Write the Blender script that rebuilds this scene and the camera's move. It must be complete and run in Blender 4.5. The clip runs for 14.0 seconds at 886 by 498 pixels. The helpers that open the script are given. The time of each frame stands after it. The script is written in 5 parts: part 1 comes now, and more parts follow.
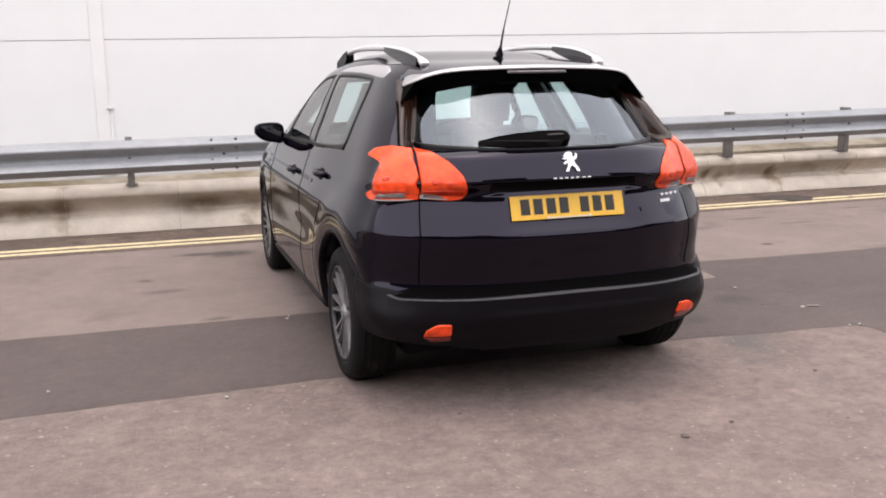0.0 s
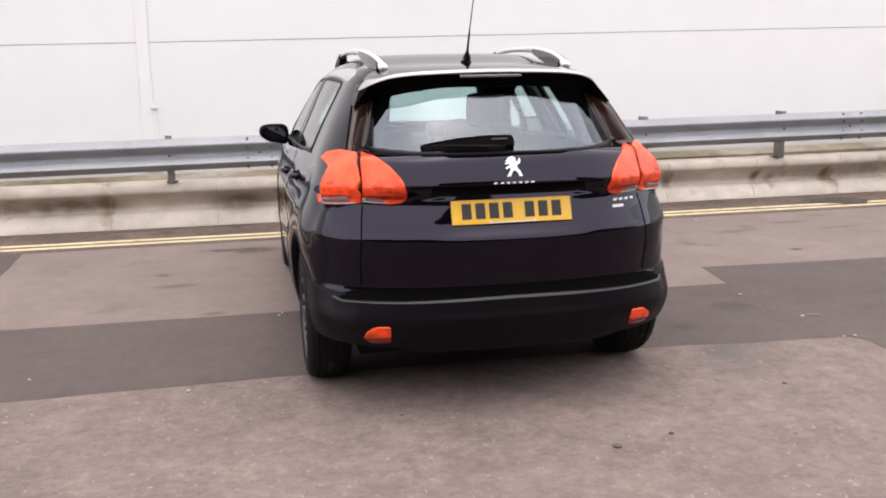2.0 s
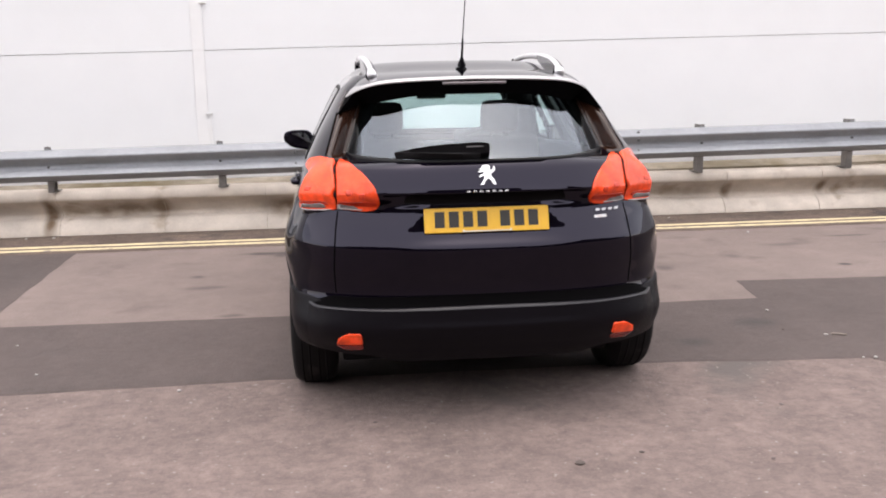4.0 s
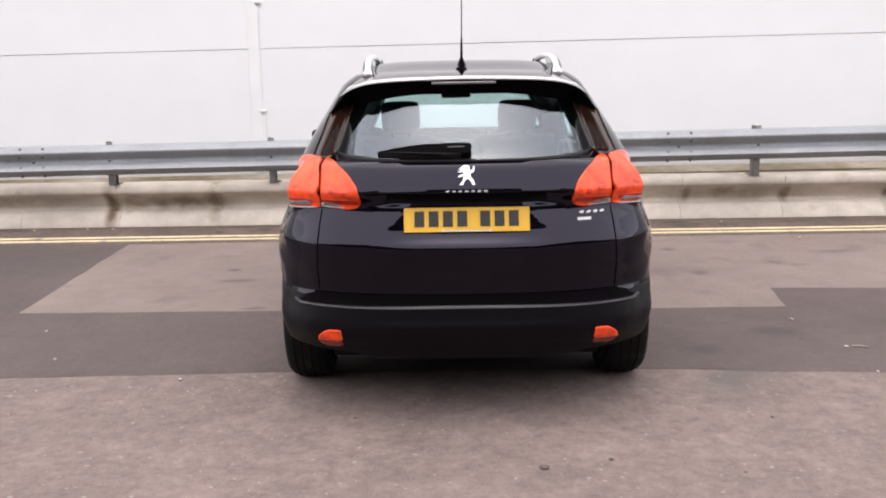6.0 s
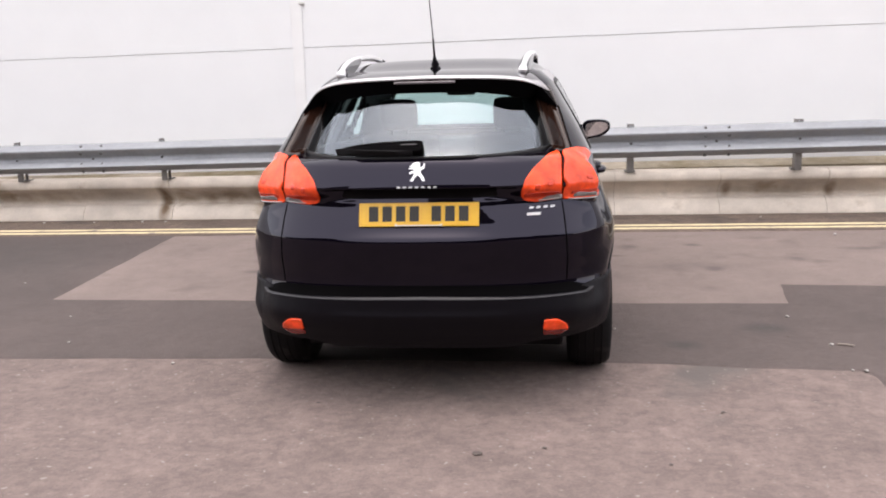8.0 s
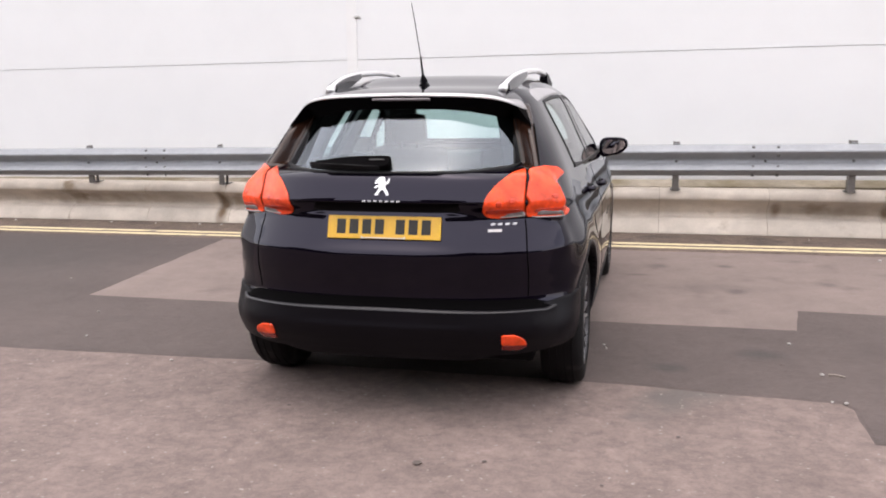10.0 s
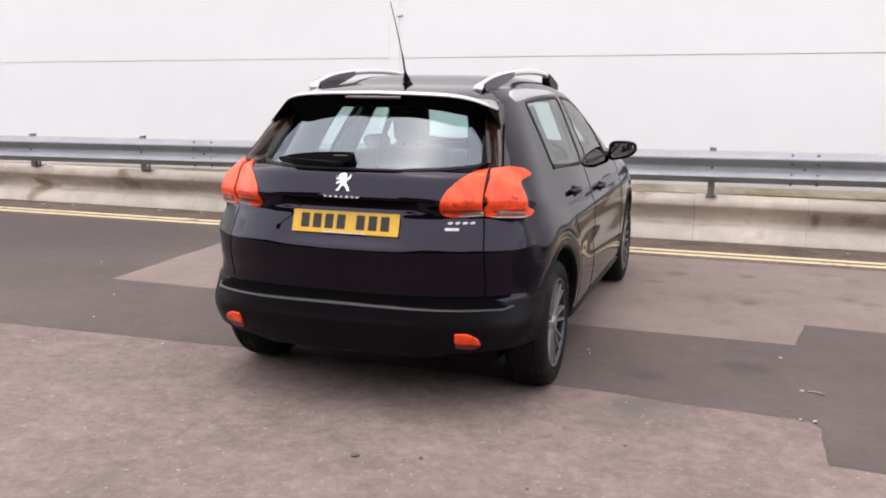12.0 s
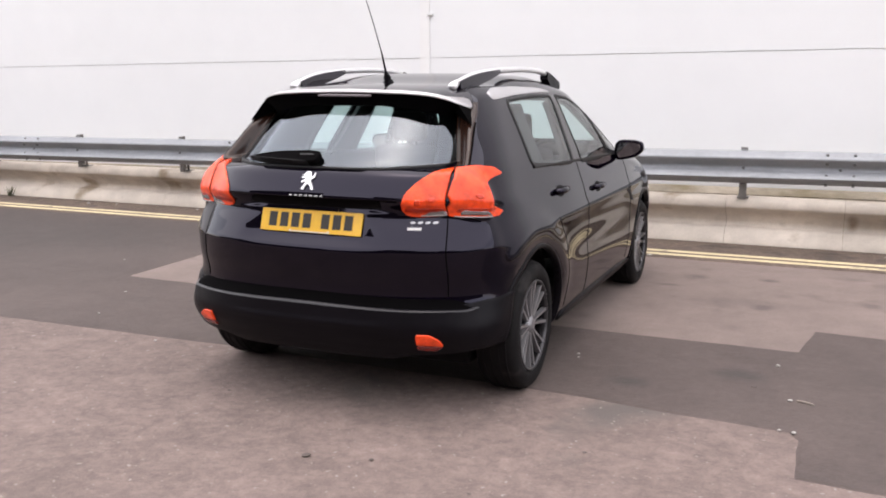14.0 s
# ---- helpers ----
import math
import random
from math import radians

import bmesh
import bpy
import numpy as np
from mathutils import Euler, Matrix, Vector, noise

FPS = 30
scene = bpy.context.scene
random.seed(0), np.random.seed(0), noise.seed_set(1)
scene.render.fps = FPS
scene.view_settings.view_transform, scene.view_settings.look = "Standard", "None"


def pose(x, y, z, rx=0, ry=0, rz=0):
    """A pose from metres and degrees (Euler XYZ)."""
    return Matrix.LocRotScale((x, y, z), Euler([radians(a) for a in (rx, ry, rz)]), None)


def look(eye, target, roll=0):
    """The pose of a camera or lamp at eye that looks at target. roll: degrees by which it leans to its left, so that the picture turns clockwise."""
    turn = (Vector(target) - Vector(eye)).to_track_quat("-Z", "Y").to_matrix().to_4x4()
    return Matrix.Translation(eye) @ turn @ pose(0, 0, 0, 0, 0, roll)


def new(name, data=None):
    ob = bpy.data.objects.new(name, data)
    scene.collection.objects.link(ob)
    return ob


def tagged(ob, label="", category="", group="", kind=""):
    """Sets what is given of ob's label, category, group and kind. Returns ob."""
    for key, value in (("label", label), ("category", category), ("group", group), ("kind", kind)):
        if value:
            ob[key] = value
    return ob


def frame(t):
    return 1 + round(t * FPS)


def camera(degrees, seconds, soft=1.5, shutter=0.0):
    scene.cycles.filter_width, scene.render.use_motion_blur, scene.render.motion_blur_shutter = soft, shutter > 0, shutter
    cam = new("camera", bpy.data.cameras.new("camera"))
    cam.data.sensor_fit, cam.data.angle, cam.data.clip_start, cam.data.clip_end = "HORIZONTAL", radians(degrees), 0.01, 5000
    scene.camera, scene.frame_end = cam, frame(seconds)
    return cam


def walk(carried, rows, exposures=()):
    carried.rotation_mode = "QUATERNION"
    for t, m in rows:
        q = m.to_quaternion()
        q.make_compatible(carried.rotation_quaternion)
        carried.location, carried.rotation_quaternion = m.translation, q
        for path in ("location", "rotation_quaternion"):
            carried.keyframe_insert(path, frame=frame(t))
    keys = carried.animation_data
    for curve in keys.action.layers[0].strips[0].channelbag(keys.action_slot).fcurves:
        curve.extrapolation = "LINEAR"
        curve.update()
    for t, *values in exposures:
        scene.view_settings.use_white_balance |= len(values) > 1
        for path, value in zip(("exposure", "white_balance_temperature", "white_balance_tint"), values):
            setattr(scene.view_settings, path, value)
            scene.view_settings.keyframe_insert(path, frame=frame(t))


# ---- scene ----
cam = camera(51.9, 14.0, soft=1.9)
EXPOSURE, KELVIN, TINT = 1.90, 7050, 14
PATH = [
    (0, (-1.684, -4.145, 1.428), (-1.07, -2.281, 1.043), -0.7),
    (0.5, (-1.53, -4.109, 1.42), (-0.931, -2.238, 1.046), -1.0),
    (1, (-1.389, -4.124, 1.443), (-0.85, -2.236, 1.065), -0.9),
    (1.5, (-1.246, -4.22, 1.444), (-0.768, -2.314, 1.071), -1.4),
    (2, (-1.066, -4.345, 1.457), (-0.66, -2.426, 1.066), -1.0),
    (2.5, (-0.947, -4.361, 1.439), (-0.61, -2.429, 1.042), -1.2),
    (3, (-0.814, -4.342, 1.447), (-0.518, -2.403, 1.06), -0.4),
    (5.3, (-0.244, -4.475, 1.451), (-0.191, -2.509, 1.086), -1.6),
    (5.5, (-0.199, -4.439, 1.438), (-0.155, -2.473, 1.074), -0.8),
    (6, (-0.085, -4.431, 1.452), (-0.093, -2.467, 1.077), -0.9),
    (6.5, (0.062, -4.45, 1.451), (0.008, -2.487, 1.074), -1.8),
    (7, (0.261, -4.534, 1.466), (0.147, -2.574, 1.084), -1.6),
    (7.2, (0.319, -4.563, 1.467), (0.186, -2.606, 1.08), -1.6),
    (9.5, (0.985, -4.506, 1.486), (0.587, -2.581, 1.118), -1.0),
    (10, (1.145, -4.538, 1.494), (0.705, -2.621, 1.134), -0.7),
    (10.5, (1.244, -4.501, 1.478), (0.77, -2.592, 1.113), -0.8),
    (11, (1.367, -4.447, 1.478), (0.832, -2.554, 1.117), -0.0),
    (11.5, (1.503, -4.428, 1.479), (0.922, -2.548, 1.119), -0.0),
    (12, (1.702, -4.415, 1.491), (1.078, -2.549, 1.13), 0.5),
    (12.5, (1.849, -4.399, 1.495), (1.169, -2.552, 1.141), 0.6),
    (13, (1.949, -4.349, 1.478), (1.235, -2.514, 1.124), 0.0),
    (13.5, (2.044, -4.261, 1.486), (1.302, -2.437, 1.136), 0.5),
    (14, (2.135, -4.189, 1.477), (1.359, -2.381, 1.118), 0.1),
]
walk(cam, [(t, look(eye, target, roll)) for t, eye, target, roll in PATH], [(0, EXPOSURE, KELVIN + 110, TINT), (5, EXPOSURE, KELVIN, TINT), (14, EXPOSURE, KELVIN, TINT)])

# ---- light ----
world = bpy.data.worlds.new("overcast_sky")
scene.world = world
world.use_nodes = True
wn = world.node_tree.nodes
sky = wn.new("ShaderNodeTexSky")
sky.sky_type = 'NISHITA'
sky.sun_disc = False
SUN_EL, SUN_AZ = 86.0, 205.0
sky.sun_elevation, sky.sun_rotation = radians(SUN_EL), radians(SUN_AZ)
sky.air_density, sky.dust_density, sky.ozone_density = 1.0, 1.2, 1.0
pale = wn.new("ShaderNodeHueSaturation")
pale.inputs["Saturation"].default_value = 0.35
world.node_tree.links.new(sky.outputs[0], pale.inputs["Color"])
world.node_tree.links.new(pale.outputs[0], wn["Background"].inputs[0])
wn["Background"].inputs[1].default_value = 0.15
sun_data = bpy.data.lights.new("sun", 'SUN')
sun_data.energy, sun_data.angle, sun_data.color = 0.6, radians(140), (1.0, 0.97, 0.93)
sun = new("sun", sun_data)
a, e = radians(SUN_AZ), radians(SUN_EL)
sun.matrix_world = look((20 * math.sin(a) * math.cos(e), 20 * math.cos(a) * math.cos(e), 20 * math.sin(e)), (0, 0, 0))


# ---- materials ----
def material(name, color, rough=0.5, metal=0.0, coat=0.0, grain=(), bump=(), spec=0.5, rough_var=0.0, dirt=None, per_piece=0.0, coat_ior=1.5, stains=(), stain_color=(0.2, 0.14, 0.09), flat_stains=False, flecks=None, spec_tint=(1, 1, 1)):
    """stains: (x, z, half length, half height, strength) of soft dark marks, (x, y, ...) if flat.
    grain: (scale, amount) pairs of brightness noise; bump: (scale, height) pairs; dirt: (colour, scale, cover)."""
    m = bpy.data.materials.new(name)
    m.use_nodes = True
    nt = m.node_tree
    n, lk = nt.nodes, nt.links
    p = n["Principled BSDF"]
    p.inputs["Roughness"].default_value = rough
    p.inputs["Metallic"].default_value = metal
    p.inputs["Coat Weight"].default_value = coat
    p.inputs["Coat Roughness"].default_value = 0.03
    p.inputs["Coat IOR"].default_value = coat_ior
    p.inputs["Specular IOR Level"].default_value = spec
    p.inputs["Specular Tint"].default_value = (*spec_tint, 1)
    co = n.new("ShaderNodeNewGeometry")
    last = n.new("ShaderNodeRGB")
    last.outputs[0].default_value = (*color, 1)
    out = last.outputs[0]

    def noise_at(scale, detail=6.0):
        t = n.new("ShaderNodeTexNoise")
        t.inputs["Scale"].default_value = scale
        t.inputs["Detail"].default_value = detail
        lk.new(co.outputs["Position"], t.inputs["Vector"])
        return t.outputs["Fac"]

    for scale, amount in grain:
        r = n.new("ShaderNodeMapRange")
        r.inputs["From Min"].default_value, r.inputs["From Max"].default_value = 0.3, 0.7
        r.inputs["To Min"].default_value, r.inputs["To Max"].default_value = 1 - amount, 1 + amount
        lk.new(noise_at(scale), r.inputs["Value"])
        mx = n.new("ShaderNodeVectorMath")
        mx.operation = 'SCALE'
        lk.new(out, mx.inputs[0])
        lk.new(r.outputs[0], mx.inputs["Scale"])
        out = mx.outputs[0]
    if per_piece:
        oi = n.new("ShaderNodeObjectInfo")
        r = n.new("ShaderNodeMapRange")
        r.inputs["To Min"].default_value, r.inputs["To Max"].default_value = 1 - per_piece, 1 + per_piece
        lk.new(oi.outputs["Random"], r.inputs["Value"])
        mx = n.new("ShaderNodeVectorMath")
        mx.operation = 'SCALE'
        lk.new(out, mx.inputs[0])
        lk.new(r.outputs[0], mx.inputs["Scale"])
        out = mx.outputs[0]
    if dirt:
        dcol, dscale, cover = dirt
        r = n.new("ShaderNodeMapRange")
        r.inputs["From Min"].default_value, r.inputs["From Max"].default_value = 0.62 - cover, 0.72 - cover * 0.6
        lk.new(noise_at(dscale, 8.0), r.inputs["Value"])
        mix = n.new("ShaderNodeMix")
        mix.data_type = 'RGBA'
        lk.new(r.outputs[0], mix.inputs["Factor"])
        lk.new(out, mix.inputs[6])
        mix.inputs[7].default_value = (*dcol, 1)
        out = mix.outputs[2]
    if flecks:
        fcol, fscale, fmin = flecks
        r = n.new("ShaderNodeMapRange")
        r.inputs["From Min"].default_value, r.inputs["From Max"].default_value = fmin, fmin + 0.05
        lk.new(noise_at(fscale, 2.0), r.inputs["Value"])
        mix = n.new("ShaderNodeMix")
        mix.data_type = 'RGBA'
        lk.new(r.outputs[0], mix.inputs["Factor"])
        lk.new(out, mix.inputs[6])
        mix.inputs[7].default_value = (*fcol, 1)
        out = mix.outputs[2]
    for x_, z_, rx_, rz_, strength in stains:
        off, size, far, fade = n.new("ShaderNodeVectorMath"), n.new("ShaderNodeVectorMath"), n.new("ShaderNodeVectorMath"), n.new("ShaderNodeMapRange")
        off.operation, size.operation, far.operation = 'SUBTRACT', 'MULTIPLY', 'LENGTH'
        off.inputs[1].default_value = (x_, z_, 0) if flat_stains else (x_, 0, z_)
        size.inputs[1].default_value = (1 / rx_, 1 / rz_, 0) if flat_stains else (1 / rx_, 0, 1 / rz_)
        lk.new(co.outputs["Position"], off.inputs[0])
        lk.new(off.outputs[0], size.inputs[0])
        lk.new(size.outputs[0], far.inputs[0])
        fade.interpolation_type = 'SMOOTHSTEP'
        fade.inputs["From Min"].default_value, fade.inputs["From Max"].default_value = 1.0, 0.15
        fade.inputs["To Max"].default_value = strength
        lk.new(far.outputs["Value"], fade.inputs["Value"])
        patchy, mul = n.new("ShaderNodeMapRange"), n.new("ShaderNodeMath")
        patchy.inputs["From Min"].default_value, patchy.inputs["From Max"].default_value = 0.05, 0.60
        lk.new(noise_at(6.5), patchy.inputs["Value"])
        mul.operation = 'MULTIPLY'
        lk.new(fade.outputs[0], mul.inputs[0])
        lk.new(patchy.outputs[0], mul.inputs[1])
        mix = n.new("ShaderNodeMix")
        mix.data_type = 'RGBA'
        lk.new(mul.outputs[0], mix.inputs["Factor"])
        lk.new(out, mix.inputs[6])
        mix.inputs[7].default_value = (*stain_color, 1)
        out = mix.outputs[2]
    lk.new(out, p.inputs["Base Color"])
    if rough_var:
        r = n.new("ShaderNodeMapRange")
        r.inputs["To Min"].default_value, r.inputs["To Max"].default_value = rough - rough_var, rough + rough_var
        lk.new(noise_at(9.0), r.inputs["Value"])
        lk.new(r.outputs[0], p.inputs["Roughness"])
    normal = None
    for scale, height in bump:
        b = n.new("ShaderNodeBump")
        b.inputs["Distance"].default_value = height
        lk.new(noise_at(scale), b.inputs["Height"])
        if normal:
            lk.new(normal, b.inputs["Normal"])
        normal = b.outputs[0]
    if normal:
        lk.new(normal, p.inputs["Normal"])
    return m


def glass(name, tint, gloss=(1.0, 1.0, 1.0), least=0.085):
    """A thin tinted pane: tinted see-through with a mirror share by Fresnel."""
    m = bpy.data.materials.new(name)
    m.use_nodes = True
    nt = m.node_tree
    n, lk = nt.nodes, nt.links
    n.remove(n["Principled BSDF"])
    clear, shine, mix = n.new("ShaderNodeBsdfTransparent"), n.new("ShaderNodeBsdfGlossy"), n.new("ShaderNodeMixShader")
    facing, power, share = n.new("ShaderNodeLayerWeight"), n.new("ShaderNodeMath"), n.new("ShaderNodeMapRange")
    clear.inputs[0].default_value = (*tint, 1)
    shine.inputs["Roughness"].default_value = 0.02
    shine.inputs["Color"].default_value = (*gloss, 1)
    facing.inputs["Blend"].default_value = 0.5
    power.operation = 'POWER'
    power.inputs[1].default_value = 5.0
    share.inputs["To Min"].default_value, share.inputs["To Max"].default_value = least, 0.9
    lk.new(facing.outputs["Facing"], power.inputs[0])
    lk.new(power.outputs[0], share.inputs["Value"])
    lk.new(share.outputs[0], mix.inputs[0])
    lk.new(clear.outputs[0], mix.inputs[1])
    lk.new(shine.outputs[0], mix.inputs[2])
    lk.new(mix.outputs[0], n["Material Output"].inputs[0])
    return m


M_ASPHALT = material("worn_asphalt", (0.150, 0.1118, 0.1010), 0.9, grain=((0.6, 0.09), (2.4, 0.12), (6, 0.08), (12, 0.12), (27, 0.14), (80, 0.12)), bump=((110, 0.004), (35, 0.004)), dirt=((0.1, 0.084, 0.0776), 1.1, 0.02), flecks=((0.24, 0.212, 0.192), 30, 0.668))
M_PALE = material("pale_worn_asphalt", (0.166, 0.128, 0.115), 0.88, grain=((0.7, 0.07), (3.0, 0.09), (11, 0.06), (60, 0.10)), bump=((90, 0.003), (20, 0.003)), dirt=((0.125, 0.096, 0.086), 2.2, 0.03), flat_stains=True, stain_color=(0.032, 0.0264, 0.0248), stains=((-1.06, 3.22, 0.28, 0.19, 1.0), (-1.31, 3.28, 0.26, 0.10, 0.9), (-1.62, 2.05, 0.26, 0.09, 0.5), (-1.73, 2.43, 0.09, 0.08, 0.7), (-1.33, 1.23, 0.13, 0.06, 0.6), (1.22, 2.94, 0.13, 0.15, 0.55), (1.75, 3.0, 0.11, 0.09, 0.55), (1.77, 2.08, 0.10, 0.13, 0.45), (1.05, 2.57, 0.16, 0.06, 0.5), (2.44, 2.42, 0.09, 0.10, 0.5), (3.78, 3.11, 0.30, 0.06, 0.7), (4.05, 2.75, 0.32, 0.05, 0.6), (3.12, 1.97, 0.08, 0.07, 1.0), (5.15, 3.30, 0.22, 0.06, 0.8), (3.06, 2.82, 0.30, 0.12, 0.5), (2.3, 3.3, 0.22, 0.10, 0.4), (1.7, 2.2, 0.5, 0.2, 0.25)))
# The last two entries darken the strip broadly towards its left end.
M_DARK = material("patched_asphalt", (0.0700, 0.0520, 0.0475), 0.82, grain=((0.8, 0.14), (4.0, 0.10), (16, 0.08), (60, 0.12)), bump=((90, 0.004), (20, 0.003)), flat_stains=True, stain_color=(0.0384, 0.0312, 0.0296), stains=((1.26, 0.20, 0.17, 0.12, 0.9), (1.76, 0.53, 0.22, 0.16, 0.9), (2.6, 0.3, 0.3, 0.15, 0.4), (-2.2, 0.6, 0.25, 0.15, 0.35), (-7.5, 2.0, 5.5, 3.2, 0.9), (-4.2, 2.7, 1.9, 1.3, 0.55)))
M_GUTTER = material("gutter_dirt", (0.100, 0.071, 0.056), 0.95, grain=((2.0, 0.25), (14, 0.25), (70, 0.25)), bump=((30, 0.01),), dirt=((0.05, 0.038, 0.032), 3.0, 0.04), flat_stains=True, stain_color=(0.030, 0.023, 0.020), stains=((1.25, 4.35, 0.22, 0.10, 0.9), (2.15, 4.36, 0.18, 0.10, 0.9), (-4.25, 4.40, 0.20, 0.10, 0.8), (0.2, 4.40, 0.30, 0.08, 0.5), (-2.2, 4.42, 0.40, 0.08, 0.5), (3.4, 4.36, 0.25, 0.08, 0.6)))
M_MUD = material("dark_mud", (0.052, 0.040, 0.035), 0.95, grain=((5.0, 0.25), (30, 0.25)), bump=((25, 0.01),))
M_WEED = material("weed_green", (0.045, 0.052, 0.020), 0.8, grain=((40, 0.3),))
M_YELLOW = material("yellow_line_paint", (0.54, 0.45, 0.28), 0.7, grain=((5.0, 0.10), (40, 0.12)), bump=((90, 0.003),), dirt=((0.2, 0.165, 0.14), 6.0, 0.01))
M_WALL = material("white_cladding", (0.728, 0.732, 0.737), 0.6, grain=((0.35, 0.02), (3.0, 0.012)), bump=((2.0, 0.004),))
M_WALLBACK = material("joint_sealant", (0.536, 0.524, 0.516), 0.8, grain=((5.0, 0.1),))
M_BROWN = material("dark_brown_wall", (0.056, 0.050, 0.049), 0.9, grain=((0.4, 0.2), (3.0, 0.2), (14, 0.2)), bump=((12, 0.01),))
M_PIPE = material("white_pipe_paint", (0.75, 0.745, 0.74), 0.5, grain=((4.0, 0.03),))
M_PIPE_IRON = material("pipe_collar_grey", (0.60, 0.595, 0.585), 0.6, grain=((12.0, 0.1),))
# Long marks in the kerb's hollow mix brown dirt with painted shade.
M_CONCRETE = material("stained_concrete", (0.542, 0.478, 0.414), 0.88, grain=((0.9, 0.16), (5.0, 0.12), (45, 0.04)), bump=((60, 0.0015), (8, 0.004)), dirt=((0.288, 0.224, 0.16), 2.2, 0.03), per_piece=0.04, stain_color=(0.152, 0.1, 0.06), stains=((-3.44, 0.20, 0.10, 0.42, 1.0), (-2.80, 0.235, 0.80, 0.14, 0.85), (-2.42, 0.24, 0.16, 0.16, 0.7), (-1.15, 0.22, 0.40, 0.15, 0.9), (-0.50, 0.22, 0.55, 0.13, 0.75), (-5.0, 0.25, 1.6, 0.13, 0.55), (2.33, 0.25, 0.07, 0.12, 0.9), (3.32, 0.24, 0.08, 0.13, 0.95), (4.35, 0.25, 0.08, 0.12, 0.9), (5.2, 0.25, 0.08, 0.13, 0.9), (2.9, 0.23, 1.2, 0.11, 0.4), (5.2, 0.24, 1.2, 0.11, 0.4)))
M_LEDGE = material("mossy_concrete", (0.300, 0.258, 0.205), 0.9, grain=((1.4, 0.2), (8, 0.2), (45, 0.08)), bump=((50, 0.003),), dirt=((0.19, 0.152, 0.092), 1.7, 0.10), stain_color=(0.12, 0.092, 0.042), stains=((-2.80, 0.45, 0.95, 0.2, 0.95), (-4.4, 0.45, 0.8, 0.2, 0.8), (1.9, 0.46, 0.7, 0.2, 0.7), (3.4, 0.47, 0.9, 0.2, 0.6)))
M_JOINT = material("dark_joint", (0.36, 0.31, 0.255), 0.95, grain=((20, 0.3),))
M_GALV = material("galvanised_steel", (0.28, 0.2896, 0.308), 0.55, metal=0.45, grain=((2.5, 0.10), (22, 0.05)), rough_var=0.12, bump=((40, 0.001),))
M_GALV_DULL = material("weathered_galvanised_post", (0.176, 0.164, 0.156), 0.6, metal=0.5, grain=((6, 0.15), (40, 0.1)))
M_BOLT = material("dark_bolt", (0.128, 0.124, 0.128), 0.6, metal=0.5, grain=((60, 0.2),))
M_PAINT = material("black_car_paint", (0.0008, 0.0002, 0.0020), 0.03, grain=((2.0, 0.15), (300, 0.2)), spec=0.36, spec_tint=(0.82, 0.78, 1.0))
M_GLOSSBLACK = material("gloss_black_trim", (0.0096, 0.008, 0.0088), 0.15, grain=((8, 0.1),))
M_FRIT = material("black_frit", (0.0048, 0.0048, 0.0056), 0.5, spec=0.25, grain=((40, 0.1),))
# The brown in this colour stands for a reflection on gloss black trim.
M_PILLAR = material("brown_reflection_trim", (0.022, 0.0095, 0.0062), 0.12, spec=0.32, grain=((6, 0.15),))
M_PLASTIC = material("black_bumper_plastic", (0.0034, 0.0027, 0.0044), 0.42, spec=0.12, grain=((3, 0.12), (160, 0.2)), bump=((420, 0.0006),), rough_var=0.05)
# Lighter, glossier copy of the bumper plastic, for painted highlights.
M_LEDGETOP = material("highlight_black_plastic", (0.009, 0.008, 0.011), 0.34, spec=0.42, grain=((3, 0.12), (160, 0.15)), rough_var=0.05)
M_RUBBER = material("tyre_rubber", (0.0050, 0.0044, 0.0050), 0.75, spec=0.18, grain=((12, 0.25), (90, 0.2)), bump=((150, 0.001),), dirt=((0.028, 0.025, 0.025), 6.0, 0.02))
M_ALLOY = material("grey_alloy", (0.25, 0.245, 0.255), 0.34, metal=0.6, grain=((20, 0.08),), rough_var=0.08)
M_RIMEDGE = material("shaded_rim_edge", (0.050, 0.048, 0.052), 0.4, metal=0.5, grain=((20, 0.1),))
M_CHROME = material("satin_silver_trim", (0.72, 0.712, 0.72), 0.30, metal=0.6, grain=((10, 0.04),))
M_SILVER = material("silver_badge", (0.6545, 0.6545, 0.6622), 0.2, metal=0.6, grain=((40, 0.05),))
M_BADGE = material("dull_silver_lettering", (0.40, 0.40, 0.41), 0.3, metal=0.5, grain=((40, 0.05),))
M_INSERT = material("grey_roof_insert", (0.40, 0.39, 0.40), 0.35, metal=0.4, grain=((6, 0.06),))
# Silver that paints in the sky's reflection along the black spoiler edge.
M_SKYEDGE = material("sky_reflection_silver", (0.496, 0.48, 0.488), 0.3, metal=0.7, grain=((6, 0.06),))
M_GAP = material("black_gap", (0.00064, 0.0004, 0.00064), 0.9, spec=0.05, grain=((10, 0.2),))
M_DARKIN = material("dark_cavity", (0.0048, 0.004, 0.0048), 0.9, spec=0.2, grain=((10, 0.2),))
M_SEAT = material("charcoal_seat_fabric", (0.014, 0.0136, 0.0148), 0.9, grain=((30, 0.2), (200, 0.2)), bump=((250, 0.001),))
M_DASH = material("charcoal_dashboard", (0.0216, 0.0216, 0.02304), 0.7, grain=((25, 0.15),))
M_LINER = material("grey_headliner", (0.176, 0.168, 0.168), 0.9, grain=((40, 0.08),))
M_RED = material("orange_red_lens", (0.84, 0.066, 0.013), 0.16, spec=0.42, grain=((6, 0.34), (22, 0.30)), bump=((45, 0.002),))
M_REDDARK = material("deep_red_lens", (0.14, 0.008, 0.005), 0.18, coat=0.3, grain=((14, 0.2),))
M_LENSBAND = material("deeper_red_lens", (0.46, 0.030, 0.010), 0.18, grain=((18, 0.3),))
